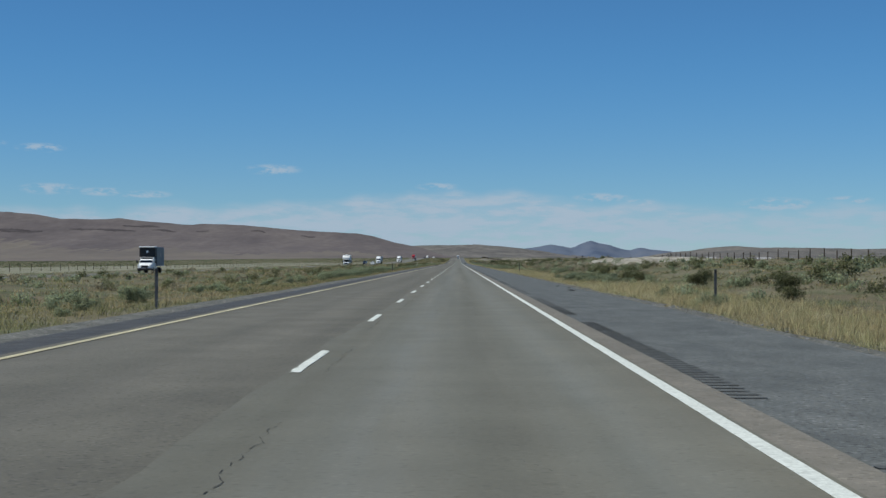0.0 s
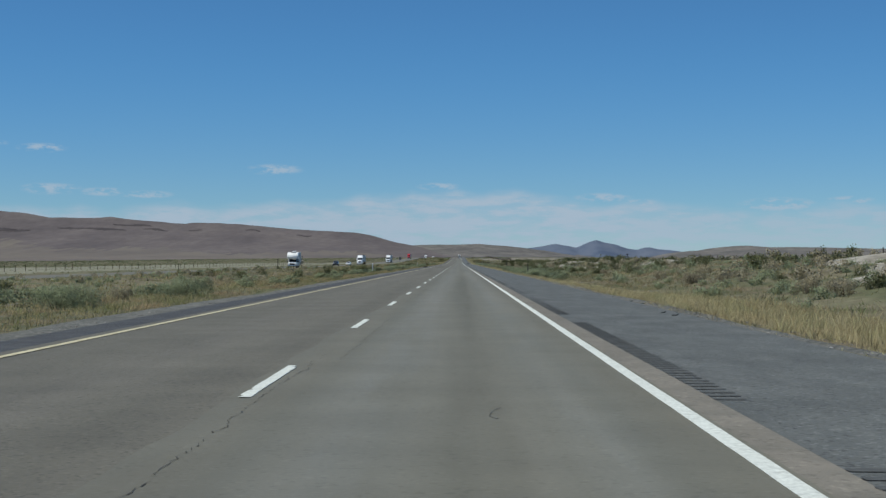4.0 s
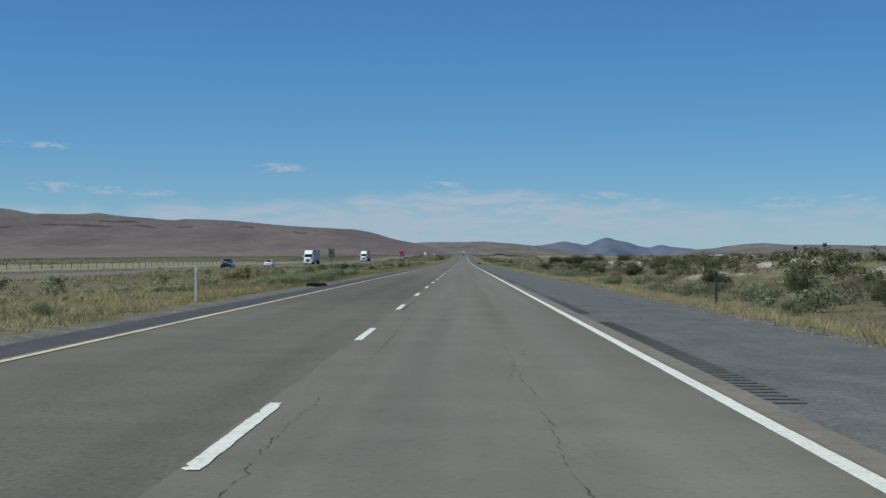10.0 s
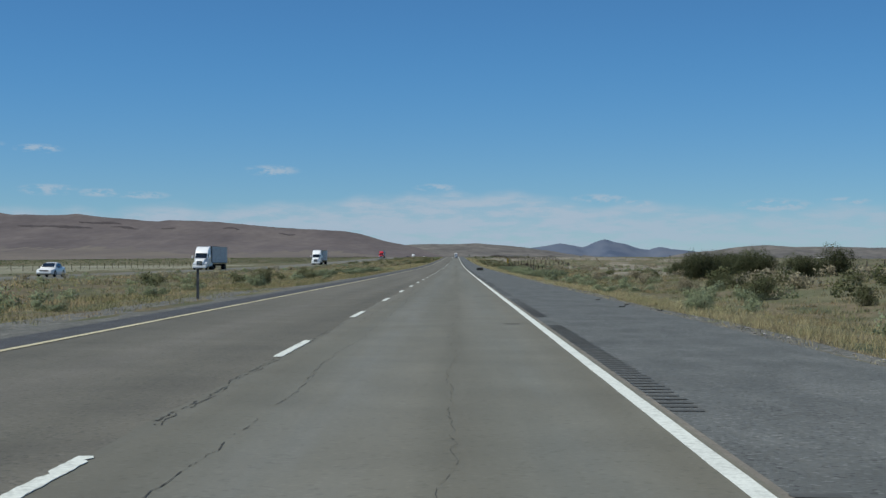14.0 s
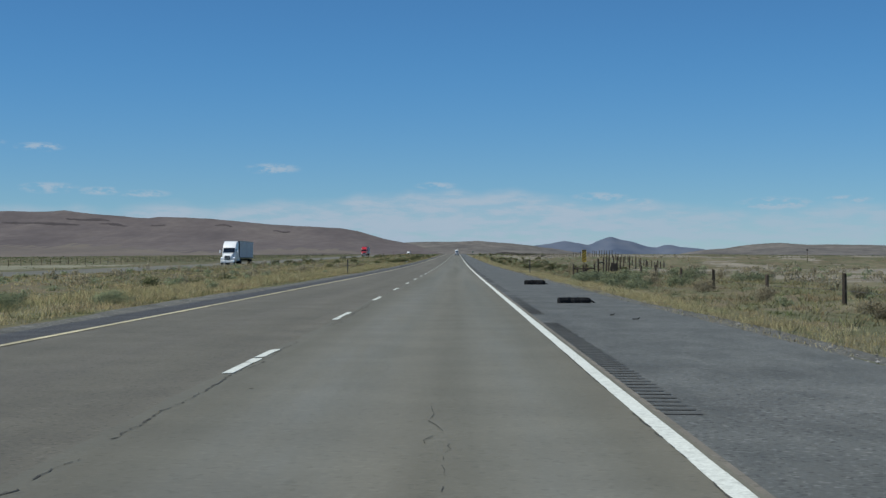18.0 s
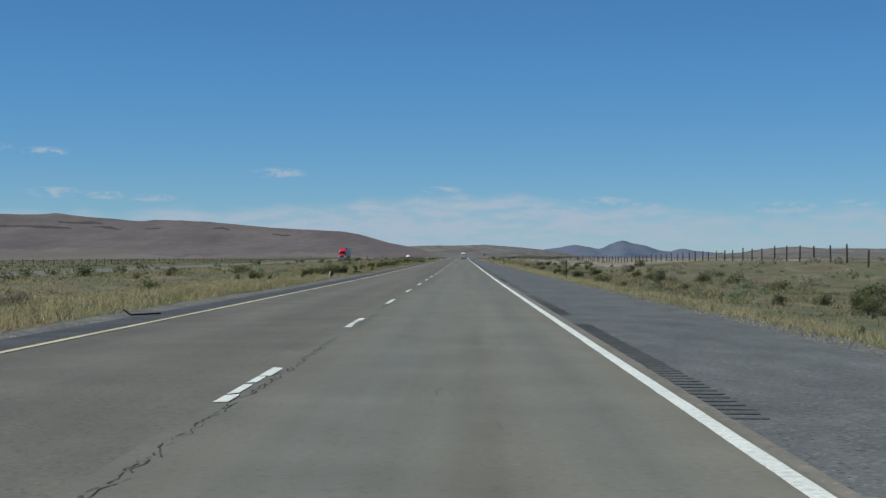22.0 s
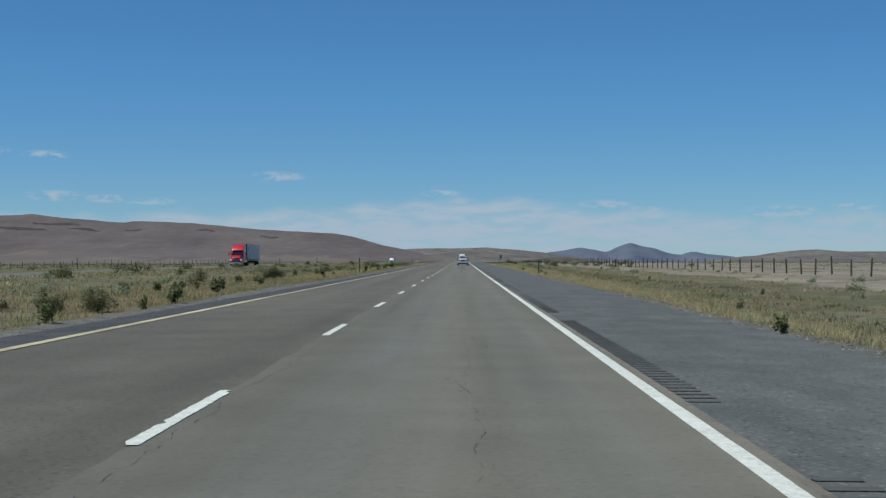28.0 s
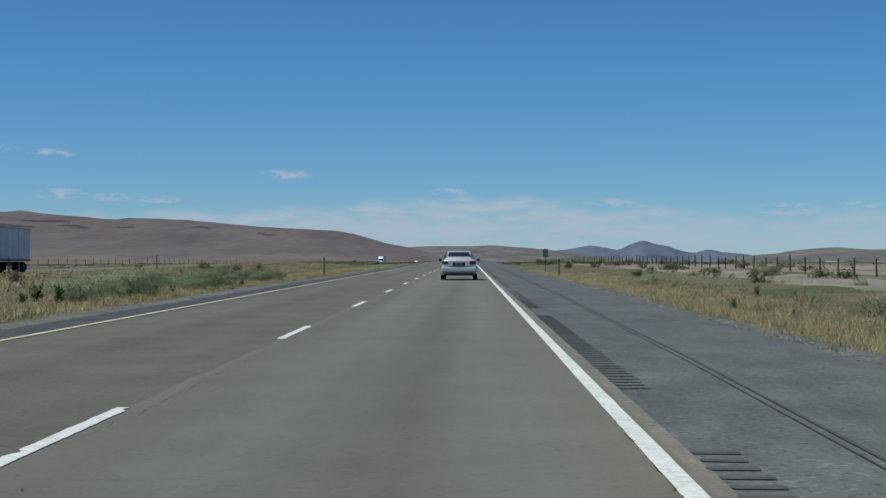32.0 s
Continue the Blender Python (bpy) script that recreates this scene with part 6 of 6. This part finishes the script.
ahead = sedan(2.12, 1257.4, M_SILVER, "sedan", "silver four-door sedan driving ahead in the lane", turn=180)
ahead.matrix_basis = ahead.matrix_basis @ Matrix.Diagonal((0.93, 0.93, 0.95, 1))
sedan(-38.6, 613, M_NAVY, "suv", "dark blue sport utility car coming the other way", suv=True)
sedan(-38.4, 663, M_WHITEPAINT, "sedan", "white car coming the other way on the far road")
sedan(-38.5, 1700, M_NAVY, "sedan", "small dark car far off on the opposite road")


def semi(x, y, paint, label, trailer_mat=None, emblem=False):
    """A tractor with a sleeper cab and a long box trailer; its bumper stands at y."""
    root = thing("semi_truck", x, y, float(road_z(y + 8)) - 0.35 + 0.003)
    part("bonnet", loft([ring(w, z0, z1, yy, 0.18, l) for w, z0, z1, yy, l in ((0.8, 0.62, 1.35, 0.12, 0.1), (0.95, 0.55, 1.62, 0.35, 0.2), (1.04, 0.55, 1.82, 1.0, 0.24), (1.12, 0.6, 1.98, 1.8, 0.2))]), paint, root, smooth_shade=True)
    part("cab", loft([ring(w, 0.6, z1, yy, 0.16, l) for w, z1, yy, l in ((1.16, 2.0, 1.7, 0.05), (1.2, 2.72, 2.1, 0.1), (1.22, 3.25, 2.55, 0.12), (1.24, 3.7, 3.2, 0.12), (1.26, 3.93, 4.0, 0.1), (1.27, 3.98, 4.6, 0.08))]), paint,
         root, smooth_shade=True)
    panel(((-0.98, 1.68, 2.03), (0.98, 1.68, 2.03), (0.95, 2.09, 2.72), (-0.95, 2.09, 2.72)), M_GLASS, root, "windscreen", thick=0.05)
    part("sun_visor", box(1.9, 0.3, 0.05, 0, 2.0, 2.8, bevel=0.015, rx=-20), paint, root)
    part("grille", box(0.95, 0.1, 0.75, 0, 0.1, 1.12, bevel=0.05), M_BLACKTRIM, root, "dark grille")
    for k in range(5):
        part("grille_bar", box(0.86, 0.04, 0.035, 0, 0.035, 0.85 + 0.13 * k, bevel=0.01, segments=1), M_CHROME, root, "chrome bar")
    part("bumper", box(2.3, 0.35, 0.42, 0, 0.16, 0.48, bevel=0.12), paint if paint is M_WHITEPAINT else M_CHROME, root)
    for s in (-1, 1):
        part("headlight", box(0.36, 0.24, 0.3, s * 0.92, 0.28, 1.0, bevel=0.08), M_LAMP, root, "clear headlamp")
        part("fender", loft([ring(0.2, 0.5, z1, yy, 0.09) for z1, yy in ((0.95, 0.3), (1.25, 0.7), (1.3, 1.3), (1.05, 1.8))]), paint, root).location.x = s * 0.98
        mirror(root, s * 1.5, 1.75, 2.2, paint, 0.5, 0.22)
        panel(((s * 1.205, 1.85, 2.05), (s * 1.23, 2.75, 2.05), (s * 1.16, 2.75, 2.7), (s * 1.13, 2.12, 2.66)), M_GLASS, root, "side_window", thick=0.03)
        part("fuel_tank", rod(0.32, 1.5, s * 0.95, 3.6, 0.72, rx=90, segments=16), M_CHROME, root, "polished tank")
        part("side_fairing", box(0.06, 2.2, 0.75, s * 1.22, 5.0, 1.0, bevel=0.03), paint, root)
        part("exhaust_stack", rod(0.07, 2.4, s * 1.05, 4.75, 2.6, segments=10), M_CHROME, root, "chrome exhaust stack")
        for yy in (1.15, 5.6, 6.9, 18.3, 19.6):
            wheel(root, s * (1.0 if yy < 2 else 0.98), yy, 0.5, 0.3 if yy < 2 else 0.55)
        part("mudflap", box(0.55, 0.02, 0.55, s * 0.95, 20.4, 0.55), M_BLACKTRIM, root)
        part("landing_gear", box(0.12, 0.12, 0.8, s * 0.6, 8.6, 0.75, bevel=0.01), M_BLACKTRIM, root)
    part("chassis", box(0.9, 6.0, 0.25, 0, 4.6, 0.75, bevel=0.02), M_BLACKTRIM, root)
    tr = part("trailer_box", box(2.58, 16.1, 2.86, 0, 13.2, 2.6, bevel=0.04), trailer_mat or M_TRAILER, root, "pale grey box trailer")
    part("top_rail", box(2.62, 16.16, 0.1, 0, 13.2, 4.02, bevel=0.02), M_STEEL, tr)
    part("bottom_rail", box(2.62, 16.16, 0.16, 0, 13.2, 1.17, bevel=0.02), M_BLACKTRIM, tr)
    part("front_edge", box(2.64, 0.1, 2.9, 0, 5.17, 2.6, bevel=0.02), M_BLACKTRIM, tr)
    for s in (-1, 1):
        for k in range(9):
            part("panel_seam", box(0.012, 0.04, 2.7, s * 1.295, 6.6 + 1.6 * k, 2.6), M_STEEL, tr)
        if emblem:
            part("emblem", box(0.012, 1.3, 0.5, s * 1.3, 6.9, 3.2, bevel=0.004), M_GREYBOX, tr, "plain grey emblem shape")
    part("bogie", box(1.6, 3.2, 0.35, 0, 19.0, 0.85, bevel=0.02), M_BLACKTRIM, root)
    part("rear_guard", box(2.2, 0.08, 0.1, 0, 21.2, 0.55, bevel=0.01), M_STEEL, root)
    return tagged(root, label, "truck", "trucks on the opposite road")


semi(-41.2, 760, M_WHITEPAINT, "white semi truck with a pale box trailer")
semi(-36.3, 908, M_WHITEPAINT, "white semi truck hauling a grey dusty box trailer")
semi(-39.2, 1299, M_REDPAINT, "red semi truck with chrome grille and pale trailer", emblem=True)
semi(-38.5, 1850, M_WHITEPAINT, "white semi truck far off on the opposite road")
semi(-38.5, 2300, M_WHITEPAINT, "small white semi truck near the far rise")


def box_truck(x, y):
    root = thing("box_truck", x, y, float(road_z(y)) - 0.35 + 0.003)
    part("bonnet", loft([ring(w, 0.45, z1, yy, 0.14, l) for w, z1, yy, l in ((0.75, 0.95, 0.05, 0.05), (0.93, 1.12, 0.3, 0.1), (0.98, 1.3, 0.95, 0.12))]), M_WHITEPAINT, root, smooth_shade=True)
    part("cab", loft([ring(w, 0.45, z1, yy, 0.12, l) for w, z1, yy, l in ((0.98, 1.3, 0.9, 0.08), (0.99, 1.75, 1.3, 0.14), (0.99, 2.05, 1.75, 0.16), (1.0, 2.1, 2.7, 0.14))]), M_WHITEPAINT, root, smooth_shade=True)
    panel(((-0.82, 0.93, 1.33), (0.82, 0.93, 1.33), (0.74, 1.62, 1.98), (-0.74, 1.62, 1.98)), M_GLASS, root, "windscreen", thick=0.04)
    part("grille", box(0.95, 0.1, 0.3, 0, 0.05, 0.83, bevel=0.03), M_BLACKTRIM, root, "black grille")
    part("bumper", box(1.85, 0.25, 0.3, 0, 0.12, 0.5, bevel=0.08), M_BLACKTRIM, root)
    for s in (-1, 1):
        part("headlight", box(0.3, 0.22, 0.26, s * 0.74, 0.16, 0.95, bevel=0.06), M_LAMP, root, "clear headlamp")
        mirror(root, s * 1.2, 1.15, 1.45, M_BLACKTRIM, 0.35, 0.2)
        panel(((s * 0.985, 1.2, 1.32), (s * 1.0, 2.2, 1.32), (s * 0.86, 2.2, 1.93), (s * 0.86, 1.65, 1.9)), M_GLASS, root, "side_window", thick=0.025)
        wheel(root, s * 0.88, 0.95, 0.36, 0.24)
        wheel(root, s * 0.88, 4.9, 0.36, 0.42)
    bx = part("cargo_box", box(2.16, 4.4, 2.45, 0, 4.75, 2.12, bevel=0.05), M_GREYBOX, root, "grey printed cargo box")
    part("attic", loft([ring(1.02, 2.1, 3.3, yy, 0.1) for yy in (1.72, 1.85, 2.6)]), M_BLACKTRIM, bx, "dark box front over the cab")
    part("roof_cap", box(2.1, 1.2, 0.16, 0, 2.1, 3.34, bevel=0.05), M_WHITEPAINT, bx, "white roof edge")
    part("front_emblem", rod(0.17, 0.03, 0, 1.705, 2.75, rx=90, segments=20), M_WHITEPAINT, bx, "plain round white emblem")
    for s in (-1, 1):
        part("side_emblem", rod(0.34, 0.02, s * 1.085, 4.8, 2.3, ry=90, segments=24), M_SIGNPALE, bx, "plain round pale emblem")
        part("side_rail", box(0.04, 4.4, 0.1, s * 1.085, 4.75, 0.95), M_STEEL, bx)
    part("chassis", box(0.9, 5.5, 0.2, 0, 3.8, 0.6), M_BLACKTRIM, root)
    return tagged(root, "white cab box truck with a dark grey cargo box", "truck", "trucks on the opposite road")


box_truck(-38.2, 180)


def camper(x, y):
    root = thing("camper_pickup", x, y, float(road_z(y)) - 0.35 + 0.003)
    part("bonnet", loft([ring(w, 0.5, z1, yy, 0.14, 0.06) for w, z1, yy in ((0.85, 1.05, 0.05), (0.98, 1.2, 0.3), (1.0, 1.28, 1.4))]), M_WHITEPAINT, root, smooth_shade=True)
    part("cab", loft([ring(1.0, 0.5, z1, yy, 0.12, l) for z1, yy, l in ((1.28, 1.3, 0.05), (1.65, 1.75, 0.12), (1.93, 2.2, 0.16), (1.95, 3.4, 0.15))]), M_WHITEPAINT, root, smooth_shade=True)
    part("pickup_bed", box(2.02, 2.4, 0.75, 0, 4.7, 0.92, bevel=0.06), M_WHITEPAINT, root)
    panel(((-0.82, 1.36, 1.34), (0.82, 1.36, 1.34), (0.72, 2.08, 1.87), (-0.72, 2.08, 1.87)), M_GLASS, root, "windscreen", thick=0.04)
    part("grille", box(1.1, 0.1, 0.36, 0, 0.05, 0.92, bevel=0.04), M_BLACKTRIM, root, "dark grille with a bright rim")
    part("bumper", box(1.95, 0.25, 0.28, 0, 0.05, 0.58, bevel=0.08), M_CHROME, root, "chrome bumper")
    for s in (-1, 1):
        part("headlight", box(0.3, 0.2, 0.28, s * 0.76, 0.1, 0.95, bevel=0.05), M_LAMP, root, "clear headlamp")
        mirror(root, s * 1.25, 1.6, 1.45, M_BLACKTRIM, 0.35, 0.22)
        panel(((s * 1.005, 1.7, 1.3), (s * 1.005, 3.2, 1.3), (s * 0.87, 3.1, 1.82), (s * 0.87, 2.1, 1.8)), M_GLASS, root, "side_window", thick=0.025)
        wheel(root, s * 0.86, 1.05, 0.4, 0.27)
        wheel(root, s * 0.86, 4.6, 0.4, 0.27)
    nose = [ring(1.2, z0, z1, yy, 0.22) for z0, z1, yy in ((2.15, 2.75, 0.85), (2.05, 3.15, 1.1), (2.02, 3.42, 1.6), (2.0, 3.5, 2.6), (2.0, 3.5, 3.3))]
    sh = part("camper_nose", loft(nose), M_CREAM, root, "rounded white overcab camper nose", smooth_shade=True)
    part("camper_body", box(2.4, 3.5, 2.25, 0, 5.0, 2.4, bevel=0.1), M_CREAM, root, "white camper body")
    for s in (-1, 1):
        part("camper_window", box(0.03, 0.7, 0.5, s * 1.2, 2.6, 2.75, bevel=0.01), M_GLASS, sh, "dark window")
        part("camper_window", box(0.03, 0.9, 0.55, s * 1.2, 4.6, 2.7, bevel=0.01), M_GLASS, sh, "dark window")
        part("stripe", box(0.016, 1.6, 0.28, s * 1.205, 5.2, 2.1, rx=25), M_SIGNPALE, sh, "grey swoosh stripe")
    part("roof_unit", box(0.75, 0.9, 0.3, 0, 4.2, 3.62, bevel=0.08), M_CREAM, sh, "roof air conditioner")
    part("roof_vent", box(0.4, 0.4, 0.14, 0, 2.6, 3.55, bevel=0.04), M_CREAM, sh)
    part("roof_rack", box(1.2, 1.1, 0.06, 0.1, 2.0, 3.5, bevel=0.02), M_BLACKTRIM, sh)
    tagged(root, "white pickup with an overcab camper and chrome bumper", "camper")
    # the boat on its trailer behind
    tr = thing("boat_trailer", x, y + 7.6, float(road_z(y)) - 0.35 + 0.003)
    part("frame", joined(box(1.5, 6.0, 0.12, 0, 3.0, 0.55), box(0.12, 1.6, 0.12, 0, -0.6, 0.55)), M_BLACKTRIM, tr)
    for s in (-1, 1):
        wheel(tr, s * 0.95, 3.4, 0.32, 0.22)
        wheel(tr, s * 0.95, 4.2, 0.32, 0.22)
        part("fender", box(0.3, 1.7, 0.06, s * 0.98, 3.8, 0.72, bevel=0.02), M_BLACKTRIM, tr)
    tagged(tr, "black twin-axle boat trailer behind the camper", "trailer")
    bt = thing("boat", x, y + 7.9, float(road_z(y)) - 0.35 + 0.6)
    hull = []
    for yy, w, zt in ((0, 0.12, 1.15), (0.8, 0.7, 1.1), (2.0, 1.05, 1.02), (4.0, 1.15, 0.98), (5.8, 1.12, 0.95)):
        hull.append([(-w, yy, zt), (-w * 0.85, yy, 0.45), (0, yy, 0.05 + (0.5 if yy == 0 else 0)), (w * 0.85, yy, 0.45), (w, yy, zt), (w * 0.8, yy, zt + 0.05), (-w * 0.8, yy, zt + 0.05)])
    part("hull", loft(hull), M_BOATBLUE, bt, "dark boat hull")
    part("gunwale", box(2.3, 3.6, 0.08, 0, 4.0, 1.03, bevel=0.03), M_CREAM, bt, "pale deck edge")
    panel(((-0.95, 2.3, 1.05), (0.95, 2.3, 1.05), (0.85, 2.8, 1.6), (-0.85, 2.8, 1.6)), M_GLASS, bt, "windshield", thick=0.02)
    for s in (-1, 1):
        part("tower_leg", rod(0.06, 1.25, s * 0.97, 3.0, 1.55, rx=-38, segments=8), M_BLACKTRIM, bt)
        part("tower_brace", rod(0.05, 0.9, s * 0.93, 3.6, 1.5, rx=12, segments=8), M_BLACKTRIM, bt)
    part("tower_top", rod(0.06, 1.95, 0, 3.4, 2.03, ry=90, segments=8), M_BLACKTRIM, bt)
    tagged(bt, "dark motor boat with a wakeboard tower, on its trailer", "boat")


camper(-34.3, 455)


def van_ahead(x, y):
    """A high van far ahead, seen from behind."""
    root = thing("delivery_van", x, y, float(road_z(y)) + 0.003)
    part("body", loft([ring(w, 0.4, z1, yy, 0.18, 0.08) for w, z1, yy in ((0.95, 2.5, 0), (1.0, 2.6, 0.2), (1.0, 2.6, 3.8), (0.98, 2.2, 4.7), (0.95, 1.3, 5.3), (0.85, 1.0, 5.8))]), M_WHITEPAINT, root, smooth_shade=True)
    panel(((-0.7, -0.01, 1.5), (0.7, -0.01, 1.5), (0.66, 0.03, 2.2), (-0.66, 0.03, 2.2)), M_GLASS, root, "rear_window", thick=0.02)
    part("bumper", box(1.8, 0.2, 0.2, 0, 0.0, 0.5, bevel=0.05), M_BLACKTRIM, root)
    for s in (-1, 1):
        part("tail_light", box(0.14, 0.06, 0.5, s * 0.85, 0.0, 1.2, bevel=0.02), M_REDLAMP, root, "red tail lamp")
        wheel(root, s * 0.86, 1.2, 0.36, 0.25)
        wheel(root, s * 0.86, 4.5, 0.36, 0.25)
    tagged(root, "white high-roofed van far ahead in the lane", "van")


van_ahead(2.0, 1520)
